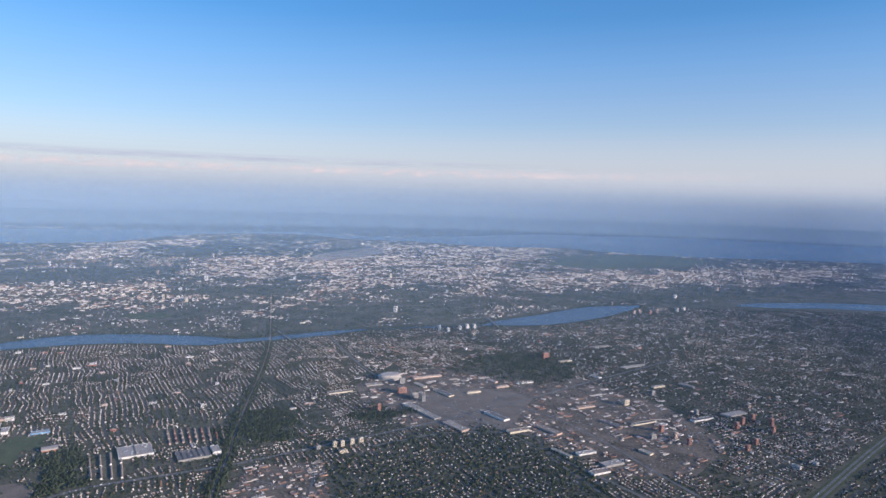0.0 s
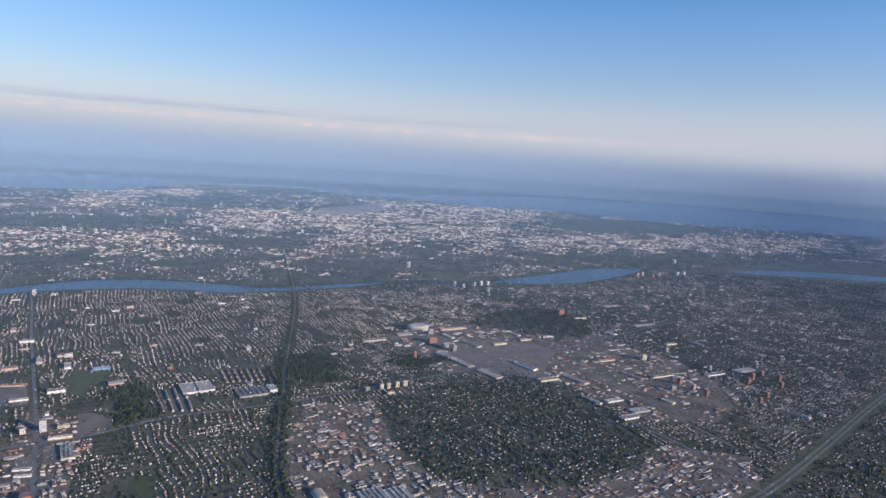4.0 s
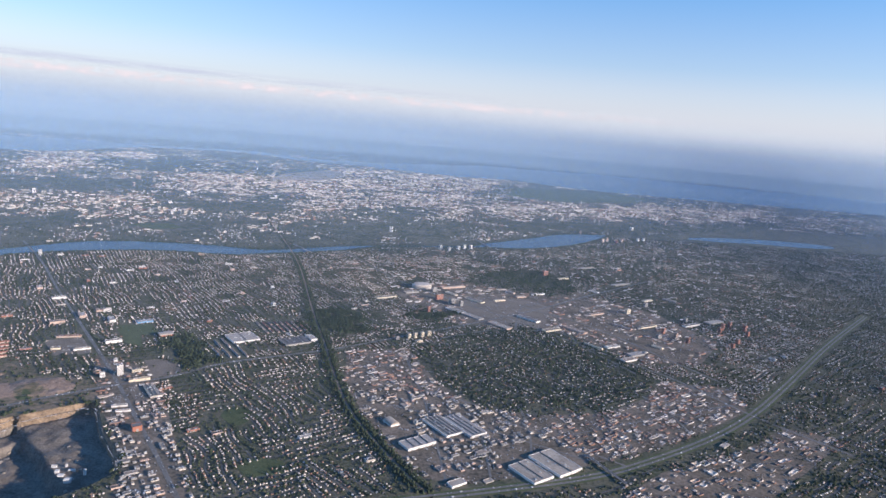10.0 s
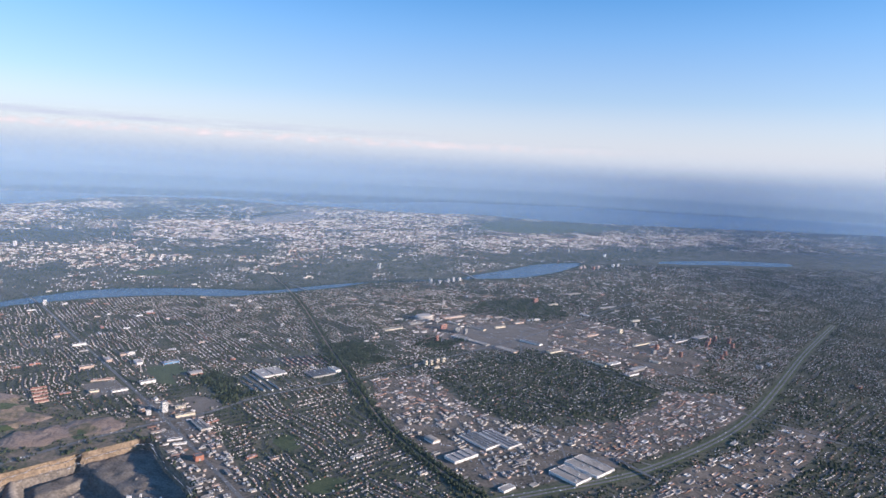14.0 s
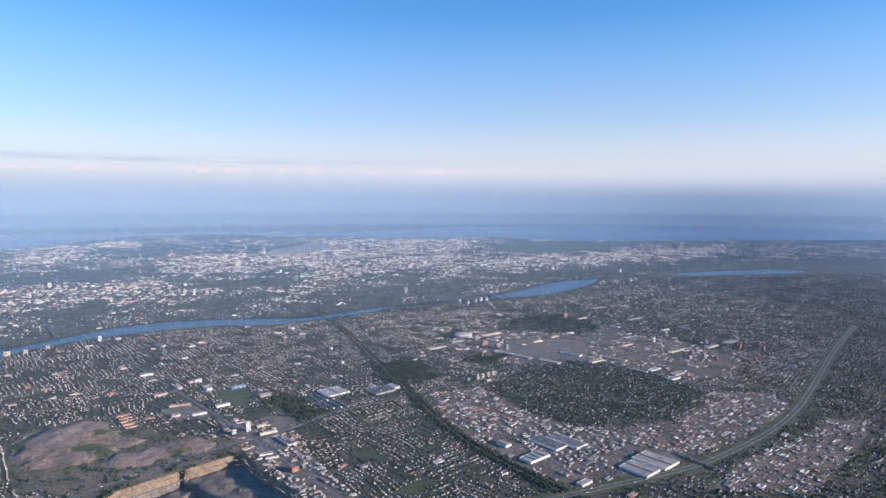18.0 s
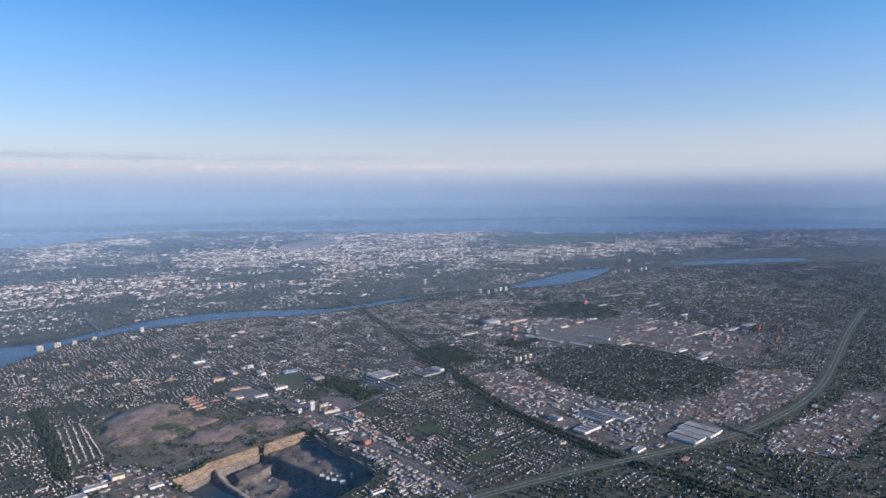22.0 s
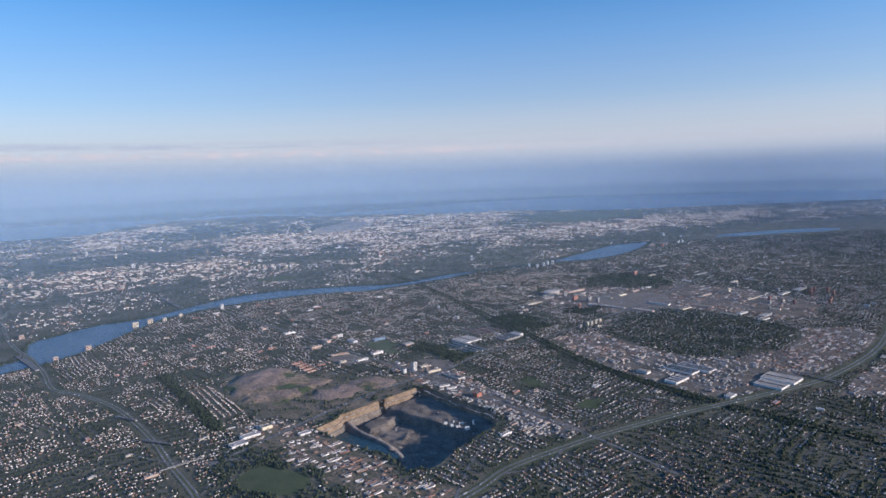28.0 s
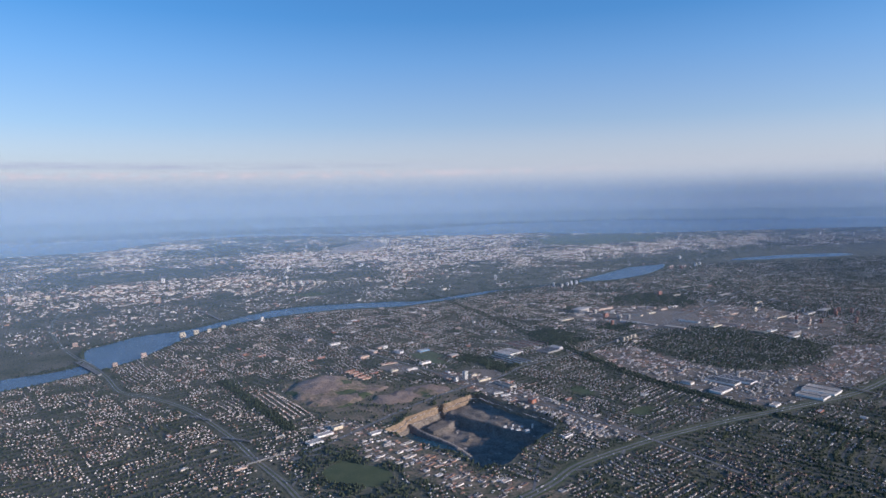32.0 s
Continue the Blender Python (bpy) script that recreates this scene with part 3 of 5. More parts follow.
hx, hy, ha, sv, sf, at = [], [], [], [], [], 0
tx, ty = [], []
for way in (0, 1):
    U, W = (E1, E2) if way == 0 else (-E2, E1)
    ia, ib = np.arange(-205, 205), np.arange(-680, 1000)
    A, B, S = (g.ravel() for g in np.meshgrid(ia * AP, ib * BP, np.array((-1.0, 1.0)), indexing="ij"))
    x, y = U[0] * A + W[0] * B, U[1] * A + W[1] * B
    ok = in_view(x, y, 30) & (y < 725)
    A, B, S, x, y = A[ok], B[ok], S[ok], x[ok], y[ok]
    ok = turned(x, y) == way
    A, B, S = A[ok], B[ok], S[ok]
    bend = bent(A, B, way)
    block = quarter(A, B, way)
    a = A + S * rng.uniform(0.75, 1.1, len(A)) + bend
    b = B + rng.normal(0, 0.24, len(A))
    x, y = U[0] * a + W[0] * b, U[1] * a + W[1] * b
    # garden trees stand behind the houses, few along the street
    back = S * np.where(rng.random(len(A)) < 0.84, rng.uniform(1.3, 2.0, len(A)), rng.uniform(0.42, 0.62, len(A)))
    ta, tb = A + back + bend, B + rng.normal(0, 0.3, len(A))
    gx, gy = U[0] * ta + W[0] * tb, U[1] * ta + W[1] * tb
    ok = suburb(x, y)
    keep = ok & off_roads(gx, gy, -0.4) & ~any_in((RIM, HILL, PIT_B, MEADOW), gx, gy) & (rng.random(len(A)) < 0.72 + 0.3 * field(gx, gy, 22, 3.0) - 0.35 * (block > 0.8) + 0.4 * inside(PARK, gx, gy) + 0.25 * ((gy < 215) & (gx < -40)))
    tx.append(gx[keep])
    ty.append(gy[keep])
    x, y, A, B, block = x[ok], y[ok], A[ok], B[ok], block[ok]
    ok = off_roads(x, y, 0.4) & ~near_line(BELT, x, y, 2.5) & (field(x, y, 16, 2.0) < 0.78)
    ok &= (np.mod(B, 25.0 + 5 * np.round(field(A, B, 90, 3.0))) > 1.6)
    ok &= rng.random(len(x)) < np.where(inside(PARK, x, y), 0.46, np.clip(0.5 + 0.52 * block + 0.45 * field(x, y, 9, 6.0), 0.15, 0.96)) * (block > 0.06) * np.where((x > 30) & (y > 270) | (y > 400), 0.22 + 0.4 * (field(x, y, 20, 7.0) > 0.3), 1.0) * np.where(SOUTH(x, y), 0.6, 1.0)
    hx.append(x[ok])
    hy.append(y[ok])
    ha.append(np.full(ok.sum(), TH + way * math.pi / 2))
    b_ = np.arange(-680, 1000, 4) * BP
    a0, b0 = np.meshgrid(ia * AP, b_, indexing="ij")
    ac = a0 + bent(a0, b0, way)
    xs, ys = U[0] * ac + W[0] * b0, U[1] * ac + W[1] * b0
    fl = np.nonzero((in_view(xs, ys) & (ys < 720)).ravel())[0]
    good = np.zeros(xs.size, bool)
    xf, yf, af, bf = xs.ravel()[fl], ys.ravel()[fl], a0.ravel()[fl], b0.ravel()[fl]
    good[fl] = suburb(xf, yf) & (turned(U[0] * af + W[0] * bf, U[1] * af + W[1] * bf) == way) & off_roads(xf, yf)
    good = good.reshape(xs.shape)
    for k in range(len(ia)):
        ok, x, y = good[k], xs[k], ys[k]
        if not ok.any():
            continue
        run = []
        for i in range(len(x) + 1):
            if i < len(x) and ok[i]:
                run.append((x[i], y[i]))
            else:
                if len(run) > 2:
                    v, f = strip(run, 0.24, 0.045 + 0.006 * way)
                    sv.append(v)
                    sf.append(f + at)
                    at += len(v)
                run = []
for k in range(5):
    (xa, ya), (xb, yb) = (-224 + 1.9 * k, 172 + 1.4 * k - 4 * (k > 3)), (-208 + 1.9 * k, 137 + 1.4 * k)
    m = int(math.hypot(xb - xa, yb - ya) / 1.2)
    f = (np.arange(m) + 0.5) / m
    hx.append(xa + (xb - xa) * f + rng.normal(0, 0.15, m))
    hy.append(ya + (yb - ya) * f + rng.normal(0, 0.15, m))
    ha.append(np.full(m, math.atan2(yb - ya, xb - xa)))
hx, hy, ha = np.concatenate(hx), np.concatenate(hy), np.concatenate(ha)
n = len(hx)
wall = np.where(rng.random(n) < 0.7, 0, 1)
roof = rng.choice([2, 3, 4], n, p=[0.5, 0.24, 0.26])
ang = ha + np.where(rng.random(n) < 0.7, math.pi / 2, 0) + rng.normal(0, 0.08, n)
near = np.argsort((hx + 70) ** 2 + (hy - 60) ** 2)[:280]
NEAR_HOUSES = list(zip(hx[near], hy[near], ang[near]))
far = np.setdiff1d(np.arange(n), near)
hx, hy, ang, wall, roof = hx[far], hy[far], ang[far], wall[far], roof[far]
n = len(hx)
houses("house_rows", hx, hy, ang, rng.uniform(0.34, 0.64, n), rng.uniform(0.26, 0.42, n), rng.uniform(0.17, 0.32, n), rng.uniform(0.06, 0.15, n), wall, roof, HOUSE_MATS, "rows of small gabled suburban houses with pale walls")
tagged(mesh_np("streets", np.concatenate(sv), [(np.concatenate(sf), 0)], [M_ROAD]), "narrow grey residential streets between house rows", "streets", kind="stuff")

# ---- garden and street trees on this bank ----
n = 46000
x, y = rng.uniform(-460, 480, n), rng.uniform(40, 700, n)
dens = 0.25 + 0.35 * field(x, y, 26, 3.0) + 0.5 * ((x > 30) & (y > 270)) + 0.1 * inside(PARK, x, y) + 0.1 * SOUTH(x, y)
ok = in_view(x, y) & ~any_in(HARD + (*CAR_PARKS, PARKING, SPORTS, LOT, RIM, HILL, HILL_LAND, PIT_B, MEADOW, FIELD_A, FIELD_B), x, y) & ~(any_in((INDUSTRY, MALL, STRIP_W, YARD_S, ROWS_W, ROWS_E, ROWS_H, SOUTH_IND), x, y) & (field(x, y, 8, 9.0) < 0.25)) & off_roads(x, y, -0.5) & (rng.random(n) < dens)
x, y = np.concatenate([x[ok], *tx]), np.concatenate([y[ok], *ty])
n = len(x)
nearby = y < 300
for sel, k in ((nearby, 5), (~nearby, 4)):
    m = int(sel.sum())
    trees("garden_trees", x[sel], y[sel], rng.uniform(0.2, 0.5, m) * np.where(inside(PARK, x[sel], y[sel]), 1.2, 1.0), rng.uniform(0.25, 0.62, m), "dark green leafy trees among the houses", k=k)

# woods, the railway's tree belts and the park's groves
pts = []
for poly, cnt in ((FOREST_A, 2200), (FOREST_B, 1300), (FOREST_C, 2000), (FOREST_D, 800), (FOREST_E, 1100), (PARK, 1000), (SCRUB, 380)):
    p = np.array(poly)
    q = rng.uniform(p.min(0), p.max(0), (cnt * 2, 2))
    q = q[inside(poly, q[:, 0], q[:, 1]) & (field(q[:, 0], q[:, 1], 7, 1.0) < 0.75)]
    pts.append(q + rng.normal(0, 1.2, q.shape) + 3.5 * np.stack([field(q[:, 0], q[:, 1], 6, 3.0), field(q[:, 0], q[:, 1], 6, 8.0)], 1))
for line, wd, cnt in ((RAIL, 2.2, 3600), (BELT, 2.2, 700), (NEAR_BANK, 3.0, 2500), (FAR_BANK, 4.0, 3200)):
    p = np.array(line)
    i = rng.integers(0, len(p) - 1, cnt)
    q = p[i] + (p[i + 1] - p[i]) * rng.random((cnt, 1)) + rng.normal(0, wd * 0.6, (cnt, 2))
    pts.append(q)
c = np.stack([rng.uniform(-75, 130, 7000), rng.uniform(30, 180, 7000)], 1)
pts.append(c[SOUTH(c[:, 0], c[:, 1] + 3.0) & (field(c[:, 0], c[:, 1], 11, 4.0) > 0.1) & ~inside(SOUTH_IND, c[:, 0], c[:, 1]) & in_view(c[:, 0], c[:, 1])])
rm = np.array(RIM + [RIM[0]], float)
i = rng.integers(0, len(rm) - 1, 900)
c = rm[i] + (rm[i + 1] - rm[i]) * rng.random((900, 1)) + rng.normal(0, 1.0, (900, 2))
pts.append(c[field(c[:, 0], c[:, 1], 6, 2.0) > -0.1])
q = np.concatenate(pts)
q = q[off_roads(q[:, 0], q[:, 1], -1.2) | near_line(RAIL, q[:, 0], q[:, 1], 2.6) & ~near_line(A440, q[:, 0], q[:, 1], 2.0)]
q = q[~any_in((RIVER, HILL, HILL_LAND, PIT_B, RIM, MEADOW), q[:, 0], q[:, 1]) & ~near_line(RAIL, q[:, 0], q[:, 1], 0.55)]
trees("woods", q[:, 0], q[:, 1], rng.uniform(0.25, 0.58, len(q)), rng.uniform(0.35, 0.9, len(q)), "dense dark green woods and tree belts")

# ---- low halls of the industrial estates ----
# the larger shops round the mall's parking field: place, length, depth, and whether it lies crosswise
MALL_HALLS = [(-6, 314, 15, 2, 0), (-45, 286, 11, 3, 0), (-31, 299, 8, 3, 0), (-9, 300, 8, 2, 1), (2, 289, 12, 3, 1), (16, 291, 7, 1.6, 0),
              (-11, 268, 11, 3.5, 1), (-4, 259, 12, 3.5, 1), (7, 246, 12, 4, 1), (24, 259, 12, 3, 1), (31, 243, 9, 3, 0), (43, 245, 12, 3, 1),
              (42, 309, 9, 2, 0), (30, 301, 6.5, 2, 0), (26, 310, 6, 2, 1)]
MALL_HALLS += [(64, 274, 9, 2, 0), (110, 262, 11, 2.5, 0), (127, 270, 12, 4, 0), (53, 223, 7.5, 2.4, 0), (54, 207, 7, 3, 0), (60, 214, 8, 3.5, 0),
               (44, 222, 9, 1.2, 1), (84, 256, 12, 2, 0), (70, 254, 10, 1.8, 1), (75, 225, 5, 2, 1), (99, 392, 13, 3, 0), (106, 346, 16, 2.4, 0),
               (70, 353, 8, 2, 0), (107, 308, 7, 2, 0), (122, 311, 8, 2, 1), (80, 323, 6, 2, 1)]
BACKLAND = [(20, 346), (70, 320), (102, 280), (112, 236), (90, 205), (86, 180), (150, 230), (220, 330), (260, 430), (240, 520), (150, 470), (60, 440), (-20, 420), (-60, 390), (-45, 330), (-38, 302)]
bx, by, bw, bd, bh = [], [], [], [], []
for poly, step, fill in ((INDUSTRY, 2.05, 0.7), (SOUTH_IND, 2.3, 0.65), (MALL, 2.6, 0.4), (STRIP_W, 1.6, 0.85), (YARD_S, 1.8, 0.6), (BACKLAND, 3.2, 0.3)):
    p = np.array(poly, float)
    lo, hi = (p @ np.stack([E1, E2], 1)).min(0), (p @ np.stack([E1, E2], 1)).max(0)
    for a in np.arange(lo[0], hi[0], step * 1.25):
        for b in np.arange(lo[1], hi[1], step):
            if rng.random() < fill - 0.35 * (field(a, b, 9, 2.0) > 0.3):
                ja, jb = rng.normal(0, step * 0.22, 2)
                big = rng.choice([0.8, 1.4, 2.0], p=[0.58, 0.27, 0.15])
                bx.append(E1[0] * (a + ja) + E2[0] * (b + jb))
                by.append(E1[1] * (a + ja) + E2[1] * (b + jb))
                bw.append(min(step, 2.3) * big * rng.uniform(0.35, 1.0))
                bd.append(min(step, 2.3) * min(big, 1.5) * rng.uniform(0.22, 0.6))
                bh.append(rng.uniform(0.2, 0.42))
bx, by, bw, bd, bh = map(np.array, (bx, by, bw, bd, bh))
BIG = [(-104, 213), (-81, 212), (-5, 121), (-29, 141), (-40, 131), (-47, 143), (-32, 110), (-24, 309), (-18, 292), (-14, 282), (-25, 262), (-33, 224), (-135, 174), (-140, 171), (-117, 135), (-121, 157), (-121.5, 163), (-126, 148), (-128, 169)]
ok = any_in((INDUSTRY, SOUTH_IND, MALL, STRIP_W, YARD_S, BACKLAND), bx, by) & ~any_in(WOODS + CAR_PARKS + (PARKING, LOT, SPORTS), bx, by) & off_roads(bx, by, 0.8) & ~inside(RIM, bx, by)
BIG += [(x, y) for x, y, w, d, c in MALL_HALLS]
for cx, cy in BIG:
    ok &= (bx - cx) ** 2 + (by - cy) ** 2 > (13 if (cx, cy) == (-5, 121) else 3.0 if -142 < cx < -112 and cy < 176 else 7.0 if cx < -26 else 4.5) ** 2
bx, by, bw, bd, bh = bx[ok], by[ok], bw[ok], bd[ok], bh[ok]
LOW_HALLS = list(zip(bx, by, bw, bd, bh))
LOW_HALLS.sort(key=lambda r: (r[0] + 60) ** 2 + (r[1] - 100) ** 2)
rest = np.array(LOW_HALLS[300:])
if len(rest):
    n = len(rest)
    blocks("commercial_halls", rest[:, 0], rest[:, 1], np.full(n, TH) + rng.normal(0, 0.03, n), rest[:, 2], rest[:, 3], rest[:, 4], rng.choice([0, 1], n, p=[0.55, 0.45]), rng.choice([2, 3, 4, 5], n, p=[0.15, 0.25, 0.3, 0.3]), BLOCK_MATS + [M_ROOF_D], "low flat-roofed commercial halls farther off")

# ---- the city on the far bank ----
def near_spots(polys, x, y):
    """1 inside the quarters, whose edges are frayed, else 0."""
    xx, yy = x + 16 * field(x, y, 30, 2.5), y + 26 * field(x, y, 26, 7.5)
    return any_in(polys, xx, yy).astype(float)


def far_ok(x, y):
    return in_view(x, y, 60) & ~any_in((RIVER, LAKE, BASIN, AIRPORT, SANDY, GREEN), x, y) & (np.interp(x, [p[0] for p in FAR_LINE], [p[1] for p in FAR_LINE]) + 3 < y)


n = 110000
x, y = rng.uniform(-800, 800, n), 260 + 640 * rng.random(n)
ok = far_ok(x, y) & (rng.random(n) < 0.36 + 0.4 * field(x, y, 38, 4.0) + 0.3 * near_spots(BRIGHT, x, y) - 0.5 * near_spots(DARK, x, y))
x, y = x[ok], y[ok]
n = len(x)
houses("far_houses", x, y, TH + rng.choice([0, math.pi / 2], n), rng.uniform(0.45, 1.05, n), rng.uniform(0.35, 0.75, n), rng.uniform(0.22, 0.5, n), rng.uniform(0.06, 0.16, n), np.where(rng.random(n) < 0.65, 0, 1), rng.choice([2, 3, 4], n, p=[0.55, 0.2, 0.25]), HOUSE_MATS, "distant city quarters of small pale houses")
n = 120000
x, y = rng.uniform(-1000, 1100, n), 300 + 1150 * rng.random(n)
ok = far_ok(x, y) & (rng.random(n) < 0.05 + 0.16 * field(x, y, 38, 4.0) + 0.12 * (field(x, y, 30, 9.0) > 0.5) + (0.4 + 0.35 * field(x, y, 17, 3.0)) * near_spots(BRIGHT, x, y) - 0.5 * near_spots(DARK, x, y))
x, y = x[ok], y[ok]
n = len(x)
g = np.interp(y, (380, 1300), (1.0, 1.7))
blocks("far_blocks", x, y, TH + rng.normal(0, 0.1, n), g * rng.uniform(0.7, 3.6, n), g * rng.uniform(0.45, 1.2, n), rng.uniform(0.35, 0.9, n), rng.choice([0, 1], n, p=[0.8, 0.2]), rng.choice([2, 3], n, p=[0.75, 0.25]), [M_WALL_P] + BLOCK_MATS[1:], "distant pale flat-roofed halls and blocks of the city")
n = 100000
x, y = rng.uniform(-1000, 1100, n), 210 + 1100 * rng.random(n)
ok = far_ok(x, y) & (rng.random(n) < 0.42 - 0.3 * field(x, y, 38, 4.0) + 0.5 * near_spots(DARK, x, y) - 0.22 * near_spots(BRIGHT, x, y))
x, y = x[ok], y[ok]
n = len(x)
g = np.interp(y, (370, 1300), (0.55, 1.7))
trees("far_woods", x, y, g * rng.uniform(0.6, 1.4, n), rng.uniform(0.4, 1.0, n), "distant dark wooded belts between city quarters", k=4)

# ---- cars on the yards and highways ----
pts, dirs = [], []
for poly, cnt in ((CAR_PARKS[0], 160), (CAR_PARKS[1], 60), (CAR_PARKS[2], 60), (INDUSTRY, 3600), (SOUTH_IND, 700), (MALL, 2600), (STRIP_W, 900), (YARD_S, 500)):
    p = np.array(poly)
    c = rng.uniform(p.min(0), p.max(0), (cnt * 2, 2))
    ab = c @ np.stack([E1, E2], 1)
    ab[:, 1] = np.round(ab[:, 1] / 0.55) * 0.55
    c = ab[:, :1] * E1 + ab[:, 1:] * E2
    c = c[inside(poly, c[:, 0], c[:, 1]) & (field(c[:, 0], c[:, 1], 5, 3.0) > 0.0)]
    pts.append(c)
    dirs.append(np.full(len(c), TH + math.pi / 2))
for line, off, cnt in ((A440, 0.9, 260), (A19, 0.7, 160), (BLVD, 0.3, 160), (AVENUE, 0.25, 120)):
    p = np.array(line)
    i = rng.integers(0, len(p) - 1, cnt)
    d = p[i + 1] - p[i]
    u = d / np.linalg.norm(d, axis=1, keepdims=True)
    pts.append(p[i] + d * rng.random((cnt, 1)) + np.stack([-u[:, 1], u[:, 0]], 1) * rng.choice([-1, 1], (cnt, 1)) * off)
    dirs.append(np.arctan2(u[:, 1], u[:, 0]))
c, ang = np.concatenate(pts), np.concatenate(dirs)
ok = ~inside(RIM, c[:, 0], c[:, 1])
c, ang = c[ok], ang[ok]
n = len(c)
M_CARS = mat("car_paint", (0.04, 0.04, 0.045), (0.75, 0.75, 0.75), 2, 0.3, island=True, spec=0.5)
t = np.array([(-1, -1, 0), (1, -1, 0), (1, 1, 0), (-1, 1, 0), (-1, -1, 0.55), (1, -1, 0.5), (1, 1, 0.5), (-1, 1, 0.55), (-0.75, -0.8, 1), (0.35, -0.8, 1), (0.35, 0.8, 1), (-0.75, 0.8, 1)])
big = np.where(rng.random(n) < 0.16, 2.0, 1.0)[:, None]
lx, ly, lz = t[None, :, 0] * 0.15 * big, t[None, :, 1] * 0.065 * big, t[None, :, 2] * 0.1 * big
co, si = np.cos(ang)[:, None], np.sin(ang)[:, None]
v = np.stack([c[:, :1] + co * lx - si * ly, c[:, 1:] + si * lx + co * ly, lz + 0.08], -1).reshape(-1, 3)
q = np.array([(a + i, a + (i + 1) % 4, a + 4 + (i + 1) % 4, a + 4 + i) for a in (0, 4) for i in range(4)] + [(8, 9, 10, 11)])
tagged(mesh_np("cars", v, [(((np.arange(n) * 12)[:, None, None] + q).reshape(-1, 4), 0)], [M_CARS]), "small cars in parking lots and on highways", "cars", kind="stuff")

# ---- haze and cloud at the horizon ----
# haze is imitated by added see-through shells, tinted blue
def haze(name, radius, rise, full, top, alpha, col, glow=None):
    m = bpy.data.materials.new(name)
    m.use_nodes = True
    nd, l = m.node_tree.nodes, m.node_tree.links
    nd.remove(nd["Principled BSDF"])
    geo = nd.new("ShaderNodeNewGeometry")
    sep = nd.new("ShaderNodeSeparateXYZ")
    l.new(geo.outputs["Position"], sep.inputs[0])
    mr = nd.new("ShaderNodeMapRange")
    mr.interpolation_type = "SMOOTHSTEP"
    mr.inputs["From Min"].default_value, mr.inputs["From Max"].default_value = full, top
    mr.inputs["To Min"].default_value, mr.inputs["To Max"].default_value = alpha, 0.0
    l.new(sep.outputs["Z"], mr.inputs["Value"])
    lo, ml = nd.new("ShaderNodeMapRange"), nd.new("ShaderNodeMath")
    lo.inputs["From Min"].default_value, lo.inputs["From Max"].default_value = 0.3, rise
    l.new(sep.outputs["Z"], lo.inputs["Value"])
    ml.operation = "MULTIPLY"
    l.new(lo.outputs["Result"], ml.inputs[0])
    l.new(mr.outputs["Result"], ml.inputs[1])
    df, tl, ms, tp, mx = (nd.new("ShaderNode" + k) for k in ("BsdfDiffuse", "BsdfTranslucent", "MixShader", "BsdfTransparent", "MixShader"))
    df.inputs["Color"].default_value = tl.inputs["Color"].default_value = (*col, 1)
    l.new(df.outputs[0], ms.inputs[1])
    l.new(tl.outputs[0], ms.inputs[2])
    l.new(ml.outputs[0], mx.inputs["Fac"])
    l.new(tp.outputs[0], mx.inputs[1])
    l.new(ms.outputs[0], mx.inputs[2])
    if glow:                              # the farthest air, a plain backdrop: emission stands in for lit haze
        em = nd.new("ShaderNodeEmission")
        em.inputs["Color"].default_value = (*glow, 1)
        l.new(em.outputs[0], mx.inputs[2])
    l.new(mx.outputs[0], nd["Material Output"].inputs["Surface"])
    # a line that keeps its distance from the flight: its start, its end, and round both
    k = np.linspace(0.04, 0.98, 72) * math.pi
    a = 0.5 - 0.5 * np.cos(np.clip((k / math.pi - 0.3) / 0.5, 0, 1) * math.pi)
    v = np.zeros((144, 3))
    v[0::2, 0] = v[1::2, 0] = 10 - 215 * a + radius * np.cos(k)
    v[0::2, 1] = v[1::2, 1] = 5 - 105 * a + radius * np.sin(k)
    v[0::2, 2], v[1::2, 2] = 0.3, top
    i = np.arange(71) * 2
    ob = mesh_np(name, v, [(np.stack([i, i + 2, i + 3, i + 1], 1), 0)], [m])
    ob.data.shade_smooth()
    return tagged(ob, "see-through blue shell imitating evening haze over the distant land", "haze", kind="structure")


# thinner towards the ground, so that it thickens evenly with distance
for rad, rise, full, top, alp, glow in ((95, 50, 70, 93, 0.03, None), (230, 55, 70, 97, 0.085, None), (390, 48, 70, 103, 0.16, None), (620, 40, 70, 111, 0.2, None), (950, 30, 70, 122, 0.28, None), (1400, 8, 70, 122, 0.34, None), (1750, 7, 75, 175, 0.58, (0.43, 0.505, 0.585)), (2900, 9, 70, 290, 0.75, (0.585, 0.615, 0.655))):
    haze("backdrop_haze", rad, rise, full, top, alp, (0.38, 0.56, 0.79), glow)


